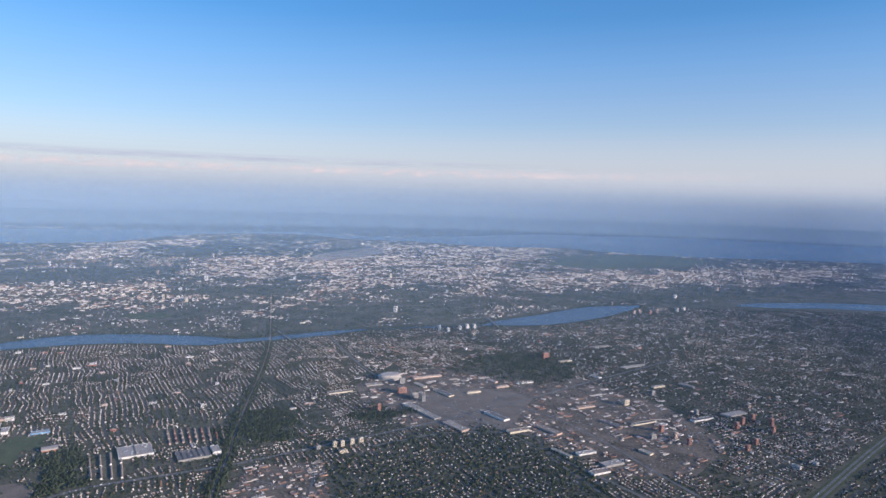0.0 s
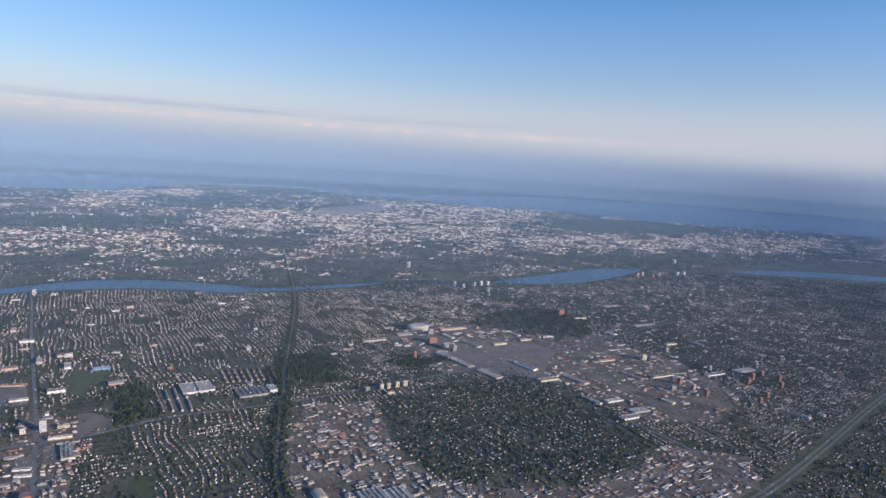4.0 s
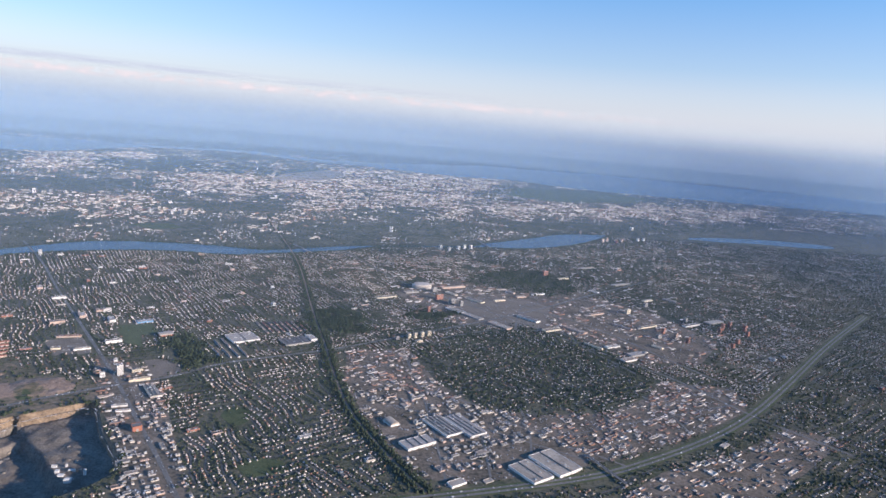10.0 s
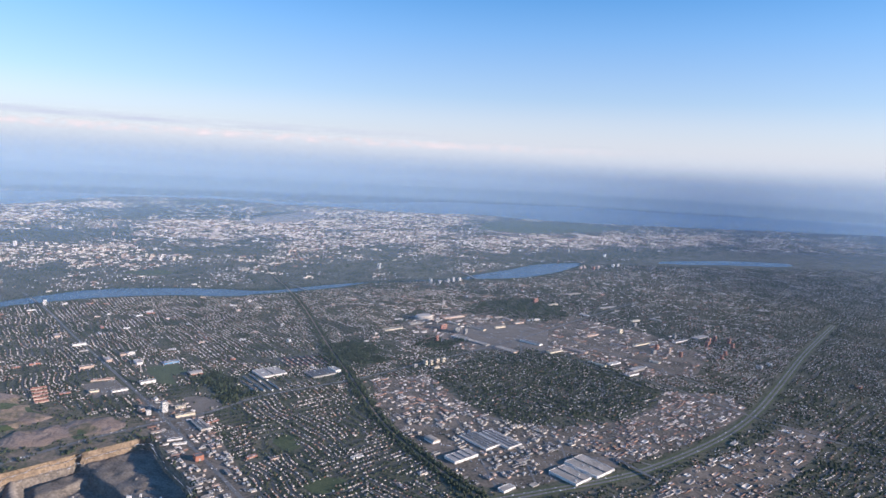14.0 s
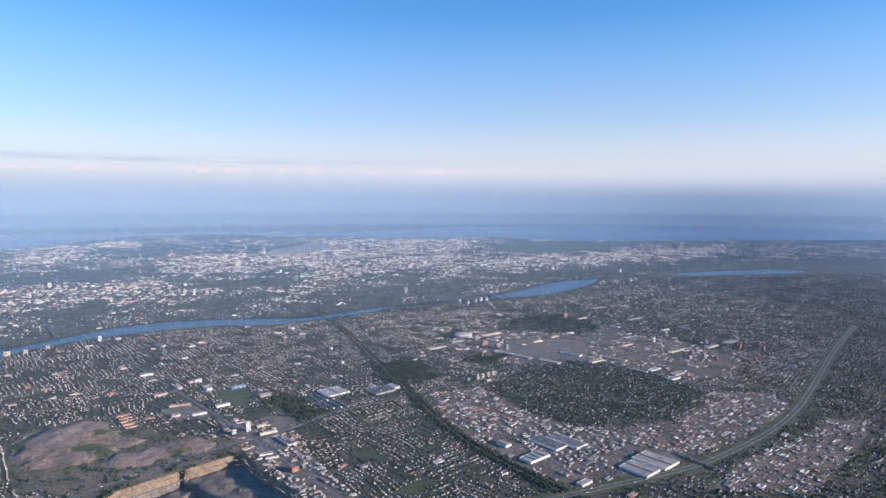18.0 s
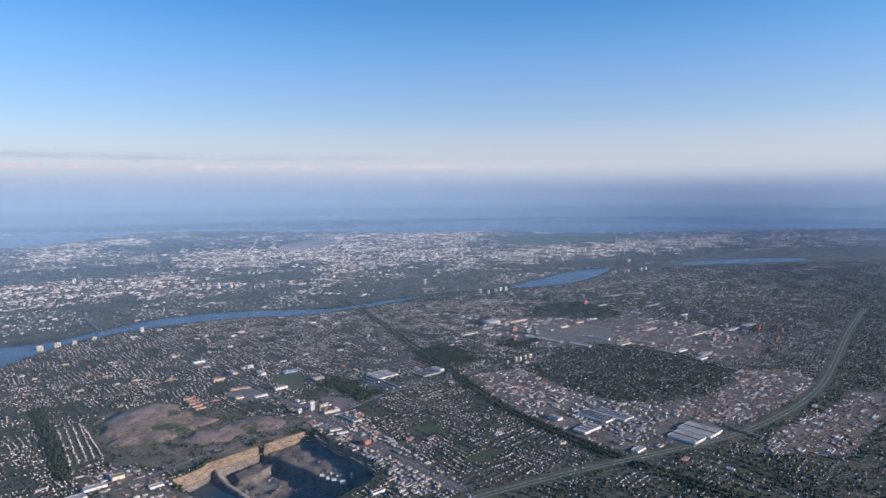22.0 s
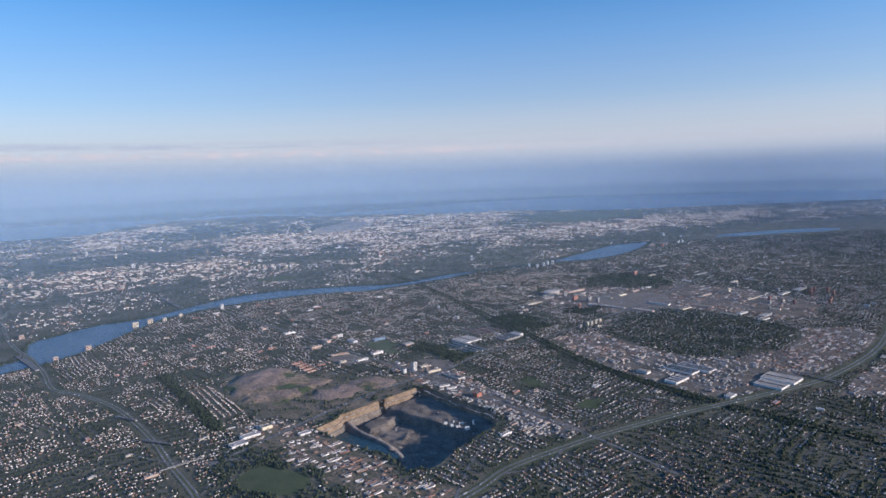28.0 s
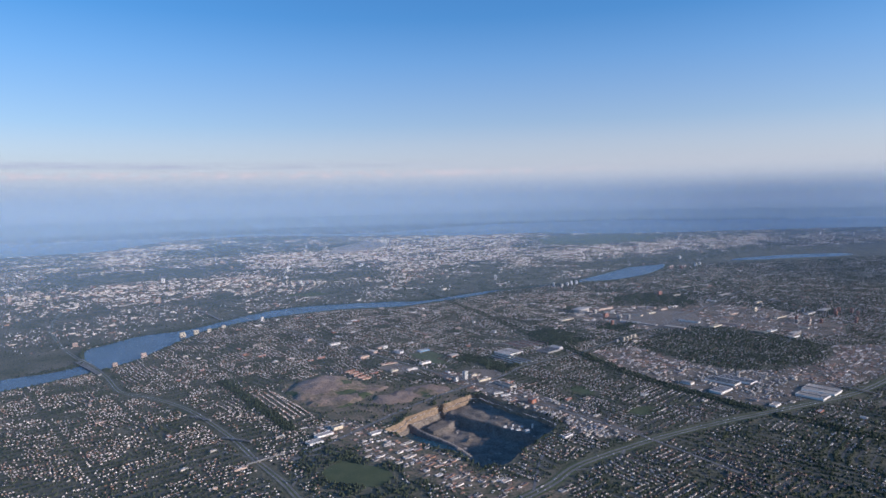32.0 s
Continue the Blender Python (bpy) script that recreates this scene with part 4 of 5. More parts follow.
# the cloud bank: far soft streaks and puffs, a plain backdrop beyond the land
# the evening light on the clouds is put in as emission colour
def cloud_sheet(name, z0, z1, az0, az1, scale, lo, hi, col, strength, label, radius=4600):
    m = bpy.data.materials.new(name)
    m.use_nodes = True
    nd, l = m.node_tree.nodes, m.node_tree.links
    nd.remove(nd["Principled BSDF"])
    geo, mp, nz, mr, sep = (nd.new("ShaderNode" + k) for k in ("NewGeometry", "Mapping", "TexNoise", "MapRange", "SeparateXYZ"))
    l.new(geo.outputs["Position"], mp.inputs["Vector"])
    mp.inputs["Scale"].default_value = scale
    l.new(mp.outputs[0], nz.inputs["Vector"])
    nz.inputs["Scale"].default_value = 1.0
    nz.inputs["Detail"].default_value = 6.0
    nz.inputs["Roughness"].default_value = 0.62
    mr.inputs["From Min"].default_value, mr.inputs["From Max"].default_value = lo, hi
    l.new(nz.outputs["Fac"], mr.inputs["Value"])
    l.new(geo.outputs["Position"], sep.inputs[0])
    up, dn, m1, m2, m3 = nd.new("ShaderNodeMapRange"), nd.new("ShaderNodeMapRange"), nd.new("ShaderNodeMath"), nd.new("ShaderNodeMath"), nd.new("ShaderNodeMath")
    up.interpolation_type = dn.interpolation_type = "SMOOTHSTEP"
    up.inputs["From Min"].default_value, up.inputs["From Max"].default_value = z0, z0 + (z1 - z0) * 0.3
    dn.inputs["From Min"].default_value, dn.inputs["From Max"].default_value = z0 + (z1 - z0) * 0.4, z1
    dn.inputs["To Min"].default_value, dn.inputs["To Max"].default_value = 1, 0
    l.new(sep.outputs["Z"], up.inputs["Value"])
    l.new(sep.outputs["Z"], dn.inputs["Value"])
    for k in (m1, m2, m3):
        k.operation = "MULTIPLY"
    l.new(up.outputs[0], m1.inputs[0])
    l.new(dn.outputs[0], m1.inputs[1])
    l.new(m1.outputs[0], m2.inputs[0])
    l.new(mr.outputs[0], m2.inputs[1])
    l.new(m2.outputs[0], m3.inputs[0])
    edge, m4 = nd.new("ShaderNodeAttribute"), nd.new("ShaderNodeMath")
    edge.attribute_name = "body"
    m4.operation = "MULTIPLY"
    m4.inputs[1].default_value = strength
    l.new(edge.outputs["Fac"], m4.inputs[0])
    l.new(m4.outputs[0], m3.inputs[1])
    em, tp, mx = nd.new("ShaderNodeEmission"), nd.new("ShaderNodeBsdfTransparent"), nd.new("ShaderNodeMixShader")
    em.inputs["Color"].default_value = (*col, 1)
    l.new(m3.outputs[0], mx.inputs["Fac"])
    l.new(tp.outputs[0], mx.inputs[1])
    l.new(em.outputs[0], mx.inputs[2])
    l.new(mx.outputs[0], nd["Material Output"].inputs["Surface"])
    k = np.radians(np.linspace(az0, az1, 60))
    v = np.zeros((120, 3))
    v[0::2, 0] = v[1::2, 0] = -100 + radius * np.sin(k)
    v[0::2, 1] = v[1::2, 1] = -60 + radius * np.cos(k)
    v[0::2, 2], v[1::2, 2] = z0, z1
    i = np.arange(59) * 2
    ob = mesh_np(name, v, [(np.stack([i, i + 2, i + 3, i + 1], 1), 0)], [m])
    body = np.clip(np.minimum(np.arange(60), 59 - np.arange(60)) / 16.0, 0, 1)
    ob.data.attributes.new("body", "FLOAT", "POINT").data.foreach_set("value", np.repeat(body, 2).astype(np.float32))
    tagged(ob, label, "clouds", kind="structure")


cloud_sheet("backdrop_cloud_bank", 214, 290, -50, 28, (0.012, 0.012, 0.03), 0.4, 0.58, (0.95, 0.74, 0.67), 1.0, "low bank of small pinkish evening clouds")
cloud_sheet("backdrop_cloud_streak", 280, 345, -80, 12, (0.0018, 0.0018, 0.02), 0.3, 0.62, (0.44, 0.44, 0.58), 0.6, "long thin lavender streak of cloud", 4480)

M_GLASSBAND = mat("dark_window_glass", (0.03, 0.04, 0.055), (0.09, 0.11, 0.14), 2, 0.15, spec=0.6)
M_CREAM = mat("cream_concrete", (0.55, 0.47, 0.34), (0.72, 0.63, 0.48), 2, 0.8)
M_WHITEC = mat("white_concrete", (0.6, 0.57, 0.53), (0.82, 0.79, 0.75), 2, 0.75)
M_STUCCO = mat("pale_stucco", (0.42, 0.37, 0.31), (0.6, 0.54, 0.47), 2, 0.85)
M_SALMON = mat("salmon_brick", (0.4, 0.29, 0.23), (0.58, 0.44, 0.36), 2, 0.85)
M_BRICK = mat("red_brown_brick", (0.27, 0.12, 0.085), (0.42, 0.2, 0.14), 2, 0.85)
M_GREYC = mat("grey_concrete", (0.24, 0.23, 0.22), (0.38, 0.36, 0.34), 2, 0.8)
M_ORANGE = mat("orange_cladding", (0.3, 0.12, 0.078), (0.4, 0.175, 0.115), 2, 0.7)
M_STEEL = mat("galvanised_steel", (0.45, 0.46, 0.47), (0.65, 0.65, 0.65), 2, 0.45, metal=0.6)
M_BLUE = mat("blue_cladding", (0.12, 0.25, 0.42), (0.2, 0.36, 0.55), 2, 0.6)
M_TAN = mat("tan_roof_sheet", (0.27, 0.23, 0.185), (0.5, 0.43, 0.35), 4, 0.7)


def cuboid(bm, x0, x1, y0, y1, z0, z1, taper=0.0):
    vs = [bm.verts.new((x * (1 - taper * (z > z0)), y * (1 - taper * (z > z0)), z)) for z in (z0, z1) for x, y in ((x0, y0), (x1, y0), (x1, y1), (x0, y1))]
    for f in ((3, 2, 1, 0), (4, 5, 6, 7), (0, 1, 5, 4), (1, 2, 6, 5), (2, 3, 7, 6), (3, 0, 4, 7)):
        bm.faces.new([vs[i] for i in f])


def box(x0, x1, y0, y1, z0, z1, taper=0.0):
    bm = bmesh.new()
    cuboid(bm, x0, x1, y0, y1, z0, z1, taper)
    return bm


# ---- the quarry: benches of cut rock, floors, pool and ramp ----
def ring_at(scale, z):
    cx, cy = sum(p[0] for p in rim) / len(rim), sum(p[1] for p in rim) / len(rim)
    return [(cx + (x - cx) * scale + 0.3 * noise.noise((x * 0.5, y * 0.5, z)), cy + (y - cy) * scale + 0.3 * noise.noise((x * 0.5 + 9, y * 0.5, z)), z) for x, y in rim]


quarry = tagged(new("quarry"), "deep stepped limestone quarry with a sunlit rock face", "quarry", kind="structure")
LEVELS = ((1.0, 0.0), (0.992, -1.7), (0.974, -1.8), (0.966, -3.3), (0.935, -3.5), (0.84, -6.3))
rings = [[(x, y, 0) for x, y in rim]] + [ring_at(s, z) for s, z in LEVELS[1:]]
for k in range(5):
    bm = bmesh.new()
    lo, hi = rings[k + 1], rings[k]
    n = len(lo)
    a = [bm.verts.new(p) for p in hi]
    b = [bm.verts.new(p) for p in lo]
    for i in range(n):
        j = (i + 1) % n
        bm.faces.new((a[i], b[i], b[j], a[j]))
    bmesh.ops.subdivide_edges(bm, edges=bm.edges[:], cuts=2, use_grid_fill=True)
    for v in bm.verts:
        if k % 2 == 0 and -0.05 > v.co.z:
            v.co += Vector((noise.noise(v.co * 1.3), noise.noise(v.co * 1.3 + Vector((7, 0, 0))), 0.5 * noise.noise(v.co * 0.8))) * 0.42
    part("rock_face" if k in (0, 2) else "bench", bm, M_ROCK if k in (0, 2) else M_FLOOR, quarry)
# the worked floor: an upper terrace, a deep floor with mounds, a pale ramp between floor and pool
TERRACE = smooth([(-151, 137), (-149, 142), (-141, 148), (-134, 151), (-124, 135), (-113, 118), (-115, 108), (-122, 106.5), (-129.2, 114.6), (-134.5, 121), (-142.8, 131), (-151, 137)], 3)[:-1]
POOL = [(-172, 115), (-167, 125), (-163.5, 129.5), (-158.8, 123.5), (-153.6, 111.8), (-149.4, 103), (-152, 98), (-160, 102), (-170, 111)]
gx, gy = np.meshgrid(np.arange(-178, -112.5, 0.8), np.arange(79, 154, 0.8), indexing="ij")
gz = -6.2 + 0.45 * np.maximum(field(gx, gy, 6, 2.0), -0.2) + 0.25 * field(gx, gy, 2.2, 4.0)
gz = np.where(inside(TERRACE, gx, gy), -3.1 + 0.22 * field(gx, gy, 5, 1.0) + 0.15 * field(gx, gy, 1.8, 7.0), gz)
gz = np.where(inside([(-160, 131), (-150.5, 140.5), (-146, 136), (-151, 128.5), (-157, 125.5)], gx, gy), -4.6 + 0.2 * field(gx, gy, 3, 5.0), gz)
gz = np.where(inside(POOL, gx, gy), -7.0, gz)
(xa, ya), (xb, yb) = (-164.6, 131.5), (-148.4, 101.5)
sl = np.clip(((gx - xa) * (xb - xa) + (gy - ya) * (yb - ya)) / ((xb - xa) ** 2 + (yb - ya) ** 2), 0, 1)
dl = np.hypot(gx - xa - sl * (xb - xa) + 0.9 * np.sin(sl * 7), gy - ya - sl * (yb - ya))
gz = np.maximum(gz, -2.8 - 1.6 * sl - 1.3 * np.maximum(dl - 0.7, 0))
for k in range(1):
    gz[1:-1, 1:-1] = 0.4 * gz[1:-1, 1:-1] + 0.15 * (gz[:-2, 1:-1] + gz[2:, 1:-1] + gz[1:-1, :-2] + gz[1:-1, 2:])
cx_, cy_ = sum(p[0] for p in rim) / len(rim), sum(p[1] for p in rim) / len(rim)
kept = inside([(cx_ + (x - cx_) * 0.965, cy_ + (y - cy_) * 0.965) for x, y in rim], gx[:-1, :-1] + 0.4, gy[:-1, :-1] + 0.4)
idx = np.arange(gx.size).reshape(gx.shape)
quad = np.stack([idx[:-1, :-1], idx[1:, :-1], idx[1:, 1:], idx[:-1, 1:]], -1)[kept]
pale = (dl[:-1, :-1] < 1.0)[kept]
pit = mesh_np("quarry_floor", np.stack([gx, gy, gz], -1).reshape(-1, 3), [(quad, pale.astype(int))], [M_FLOOR, M_RAMP])
pit.parent = quarry


def pit_z(x, y):
    """The floor's height in the quarry."""
    return float(gz[int(round((x + 178) / 0.8)), int(round((y - 79) / 0.8))])


def slab(poly, z0, z1, taper=0.0):
    """A flat-topped mass over a polygon, its foot wider by taper."""
    bm = bmesh.new()
    cx, cy = sum(p[0] for p in poly) / len(poly), sum(p[1] for p in poly) / len(poly)
    top = [bm.verts.new((x, y, z1)) for x, y in poly]
    bot = [bm.verts.new((cx + (x - cx) * (1 + taper), cy + (y - cy) * (1 + taper), z0)) for x, y in poly]
    es = [bm.edges.new((top[i], top[(i + 1) % len(top)])) for i in range(len(top))]
    bmesh.ops.triangle_fill(bm, use_beauty=True, edges=es, normal=(0, 0, 1))
    for i in range(len(poly)):
        j = (i + 1) % len(poly)
        bm.faces.new((bot[i], bot[j], top[j], top[i]))
    bmesh.ops.recalc_face_normals(bm, faces=bm.faces[:])
    return bm


part("pool", slab(POOL, -7.0, -4.5), M_POOL, quarry, "turquoise dark pit water")
for x, y, w, d, h in ((-127.5, 118.3, 1.6, 0.5, 0.5), (-130.5, 117.8, 0.9, 0.7, 0.4), (-123.2, 116.5, 0.5, 0.5, 1.6), (-132.4, 120.4, 1.2, 0.4, 0.35), (-129.2, 120.6, 0.5, 0.4, 0.6)):
    part("plant_shed", box(x, x + w, y, y + d, -3.5, -3.0 + h), M_WHITEC, quarry, "white low plant shed")
part("plant_building", box(-126.5, -125.0, 113.4, 114.2, -3.4, -2.2), M_WHITEC, quarry, "white crusher building")
part("plant_shed", box(-129, -127.6, 115.8, 116.7, -3.4, -2.6), M_WHITEC, quarry, "white low plant shed")
rq = random.Random(4)
for k in range(60):
    x, y = rq.uniform(-156, -124), rq.uniform(94, 132)
    if not inside(RIM, np.array([x - 3, x + 3]), np.array([y - 4, y + 4])).all():
        continue
    bm = bmesh.new()
    r, h = rq.uniform(0.4, 1.3), rq.uniform(0.25, 0.7)
    bmesh.ops.create_cone(bm, segments=12, cap_ends=True, radius1=r, radius2=r * 0.12, depth=h)
    for v in bm.verts:
        v.co += Vector((noise.noise(v.co * 2 + Vector((k, 0, 0))), noise.noise(v.co * 2 + Vector((0, k, 0))), 0)) * 0.35
        v.co += Vector((x, y, pit_z(x, y) + h / 2 - 0.12))
    tagged(part("gravel_heap", bm, M_RAMP if k % 3 == 0 else M_FLOOR), "grey cone of crushed stone on the quarry floor", "gravel heap", "gravel heaps")

# the spoil land beside it: a worn hill of bare soil and an old pit with ridges, partly grassed over
hx_, hy_ = np.meshgrid(np.arange(-218, -136, 0.6), np.arange(138, 200, 0.6), indexing="ij")
inner = np.zeros(hx_.shape)
for poly in (HILL_LAND, PIT_B):
    inner = np.maximum(inner, inside(poly, hx_ + 1.5 * field(hx_, hy_, 4, 1.0), hy_ + 1.5 * field(hx_, hy_, 4, 6.0)).astype(float))
for k in range(8):
    inner[1:-1, 1:-1] = 0.2 * (inner[1:-1, 1:-1] + inner[:-2, 1:-1] + inner[2:, 1:-1] + inner[1:-1, :-2] + inner[1:-1, 2:])
rise_ = 1.5 * np.exp(-((hx_ + 196) / 11) ** 2 - ((hy_ - 178) / 12) ** 2)
ridge = 0.5 * np.abs(field(hx_, hy_, 11, 3.0)) + 0.16 * np.abs(field(hx_, hy_, 4.5, 5.0))
hz_ = -0.25 + inner * (0.45 + rise_ + 0.75 * ridge)
soil = 0.9 * field(hx_, hy_, 13, 4.0) + 0.25 * field(hx_, hy_, 4, 8.0) + 0.9 * rise_ + 0.9 * inside(PIT_B, hx_, hy_) + 0.45
kind_ = np.where(soil > 0.95, 0, np.where(soil > 0.1, 1, 2))[:-1, :-1]
kept = (inner[:-1, :-1] > 0.06)
idx = np.arange(hx_.size).reshape(hx_.shape)
quad = np.stack([idx[:-1, :-1], idx[1:, :-1], idx[1:, 1:], idx[:-1, 1:]], -1)[kept]
spoil = mesh_np("spoil_hill", np.stack([hx_, hy_, hz_], -1).reshape(-1, 3), [(quad, kind_[kept])], [M_SOIL, M_SPOIL, M_GRASS])
spoil.data.shade_smooth()
tagged(spoil, "low brown hill of bare soil and spoil, partly grassed over", "hill", kind="structure")


# ---- buildings ----
def house_mesh(w, d, h, rh, hip):
    walls = bmesh.new()
    b = [walls.verts.new((x, y, z)) for z in (0, h) for x, y in ((-w, -d), (w, -d), (w, d), (-w, d))]
    for f in ((0, 1, 5, 4), (1, 2, 6, 5), (2, 3, 7, 6), (3, 0, 4, 7)):
        walls.faces.new([b[i] for i in f])
    e = 0.04
    if not hip:
        g = [walls.verts.new((s * w, 0, h + rh)) for s in (-1, 1)]
        walls.faces.new((b[7], b[4], g[0]))
        walls.faces.new((b[5], b[6], g[1]))
    roof = bmesh.new()
    c = [roof.verts.new((x, y, h - 0.02)) for x, y in ((-w - e, -d - e), (w + e, -d - e), (w + e, d + e), (-w - e, d + e))]
    k = w * 0.45 if hip else w + e
    t = [roof.verts.new((s * k, 0, h + rh + 0.01)) for s in (-1, 1)]
    for f in ((c[0], c[1], t[1], t[0]), (c[2], c[3], t[0], t[1])):
        roof.faces.new(f)
    if hip:
        roof.faces.new((c[1], c[2], t[1]))
        roof.faces.new((c[3], c[0], t[0]))
    return walls, roof


def frame_ring(w, d, t, z0, z1):
    """A parapet: four walls in one ring."""
    bm = bmesh.new()
    cuboid(bm, -w, w, -d, -d + t, z0, z1)
    cuboid(bm, -w, w, d - t, d, z0, z1)
    cuboid(bm, -w, -w + t, -d + t, d - t, z0, z1)
    cuboid(bm, w - t, w, -d + t, d - t, z0, z1)
    return bm


def tower_block(x, y, w, d, h, material, label, turn=0.0, floors=0, group="tower blocks"):
    """A slab block: body, bands of windows storey by storey, parapet, roof house."""
    root = tagged(new("apartment_block"), label, "apartment block", group)
    h, w, d = h * 0.56, w * 0.66, d * 0.66
    floors = floors or max(3, int(h / 0.33))
    part("wall", box(-w / 2, w / 2, -d / 2, d / 2, 0, h), material, root)
    roof = part("roof", box(-w / 2 + 0.08, w / 2 - 0.08, -d / 2 + 0.08, d / 2 - 0.08, h, h + 0.02), M_TAR, root)
    part("parapet", frame_ring(w / 2 + 0.02, d / 2 + 0.02, 0.09, h - 0.04, h + 0.13), material, root)
    part("roof_house", box(-w * 0.2, w * 0.18, -d * 0.2, d * 0.22, h + 0.02, h + 0.28), M_GREYC, roof)
    fh = h / (floors + 0.5)
    shared = None
    for k in range(floors):
        z = fh * (k + 0.5)
        if shared is None:
            bm = bmesh.new()
            for s in (-1, 1):
                cuboid(bm, -w * 0.44, w * 0.44, s * d / 2 - 0.03, s * d / 2 + 0.03, 0, fh * 0.42)
                cuboid(bm, s * w / 2 - 0.03, s * w / 2 + 0.03, -d * 0.4, d * 0.4, 0, fh * 0.42)
            ob = part("window_band", bm, M_GLASSBAND, root)
            shared = ob.data
        else:
            ob = new("window_band", shared)
            ob.parent = root
        ob.location.z = z
    root.matrix_world = pose(x, y, 0, 0, 0, math.degrees(TH) + turn)
    return root


def hall(x, y, w, d, h, wallm, roofm, label, turn=0.0, ridges=0, units=0, name="warehouse", group="halls", seed=0):
    """A flat hall: walls, roof deck, parapet, roof units, loading doors."""
    r = random.Random(seed + int(x * 7 + y * 13))
    root = tagged(new(name), label, name.replace("_", " "), group)
    part("wall", box(-w / 2, w / 2, -d / 2, d / 2, 0, h), wallm, root)
    roof = part("roof", box(-w / 2 + 0.1, w / 2 - 0.1, -d / 2 + 0.1, d / 2 - 0.1, h, h + 0.03), roofm, root)
    part("parapet", frame_ring(w / 2 + 0.02, d / 2 + 0.02, 0.1, h - 0.03, h + 0.1), wallm, root)
    for k in range(ridges):
        xx = -w / 2 + w * (k + 1) / (ridges + 1)
        part("roof_ridge", box(xx - 0.12, xx + 0.12, -d / 2 + 0.2, d / 2 - 0.2, h + 0.03, h + 0.22), M_TAR, roof)
    for k in range(units):
        xx, yy = r.uniform(-w * 0.4, w * 0.4), r.uniform(-d * 0.4, d * 0.4)
        part("roof_unit", box(xx - 0.2, xx + 0.2, yy - 0.15, yy + 0.15, h + 0.03, h + 0.25), M_STEEL, roof)
    nd = min(5, int(w / 2.2))
    for k in range(nd):
        xx = -w / 2 + w * (k + 0.5) / nd
        part("loading_door", box(xx - 0.28, xx + 0.28, -d / 2 - 0.03, -d / 2 + 0.02, 0, h * 0.55), M_GREYC, root)
    root.matrix_world = pose(x, y, 0, 0, 0, math.degrees(TH) + turn)
    return root


hall(-103.5, 213.5, 10.6, 10.0, 0.59, M_WHITEC, M_ROOF_W, "large white flat-roofed warehouse beside woods", units=9, ridges=1)
hall(-83.0, 212.0, 10.5, 8.0, 0.59, M_GREYC, M_TAR, "large hall with a dark grey ridged roof", ridges=5, units=3)
hall(-77.0, 216.5, 2.6, 6.0, 0.81, M_WHITEC, M_ROOF_W, "white end block of a grey hall", units=2)
hall(-2.5, 121.5, 8.6, 12.0, 0.71, M_WHITEC, M_TAN, "huge pale distribution warehouse beside the highway", units=6, ridges=1)
hall(-10.6, 116.6, 7.2, 10.0, 0.65, M_WHITEC, M_TAN, "pale wing of a distribution warehouse", units=5, ridges=1)
hall(-31.5, 142.0, 6.5, 12.5, 0.56, M_WHITEC, M_TAN, "long pale factory hall with ridged roof", ridges=4, units=8)
hall(-24.8, 142.5, 6.0, 14.0, 0.62, M_WHITEC, M_ROOF_W, "long white factory hall with roof ridges", ridges=3, units=8)
hall(-40.0, 131.0, 9.5, 5.0, 0.74, M_WHITEC, M_ROOF_W, "white warehouse with a bright front", ridges=3, units=2)
hall(-31.5, 110.5, 4.6, 2.4, 0.56, M_WHITEC, M_TAN, "small pale shed beside a wooded slope")
hall(-195.5, 119.0, 6.0, 2.6, 0.62, M_WHITEC, M_ROOF_W, "white works hall beside the quarry", units=2)
hall(-191.0, 124.5, 3.5, 2.2, 0.99, M_CREAM, M_TAR, "small cream works building beside the quarry")
hall(-198.5, 113.0, 5.0, 3.2, 0.56, M_WHITEC, M_ROOF_W, "white flat works hall on a yard", units=2)
hall(-178.5, 116.5, 3.8, 2.0, 0.50, M_WHITEC, M_ROOF_W, "white shed on the quarry's edge")
hall(-117.0, 135.0, 2.4, 2.2, 1.5, M_ORANGE, M_TAR, "square orange-red building by an avenue", name="office_building", group="office buildings")
hall(-120.9, 160.2, 3.1, 9.6, 0.55, M_STUCCO, M_TAN, "long pale strip mall beside a parking lot", ridges=2, units=8)
hall(-126.6, 149.3, 4.3, 1.1, 0.42, M_WHITEC, M_TAR, "long low shop building on a parking lot", -14, units=2)
hall(-124.4, 146.0, 4.0, 0.9, 0.4, M_WHITEC, M_ROOF_T, "long low shop building on a parking lot", -14, units=2)
hall(-127.4, 168.6, 6.2, 1.3, 0.75, M_CREAM, M_ROOF_T, "low cream building before the white tower", -5, units=3)
hall(-165.0, 206.6, 8.2, 1.6, 0.45, M_SALMON, M_ROOF_R, "long pink-roofed shop row on a parking lot", -14, units=3)
hall(-164.0, 193.6, 3.0, 2.0, 0.6, M_CREAM, M_TAR, "small cream shop building on a parking lot", -5, units=2)
hall(-155.4, 194.2, 5.4, 1.6, 0.5, M_WHITEC, M_ROOF_T, "pale shop row on a parking lot", units=2)
hall(-145.0, 228.0, 6.0, 2.5, 0.62, M_BLUE, M_ROOF_W, "long hall with blue walls", units=2)
for k, (x, y) in enumerate([(-148, 203), (-171, 232), (-166, 240), (-158, 228), (-176, 222), (-205, 270), (-190, 255)]):
    hall(x, y, 5.5 - 0.3 * (k % 3), 2.2, 0.9, M_SALMON if k % 3 else M_WHITEC, M_ROOF_W if k % 2 else M_TAR, "low commercial building along the avenue", units=2, turn=90 * (k % 2))


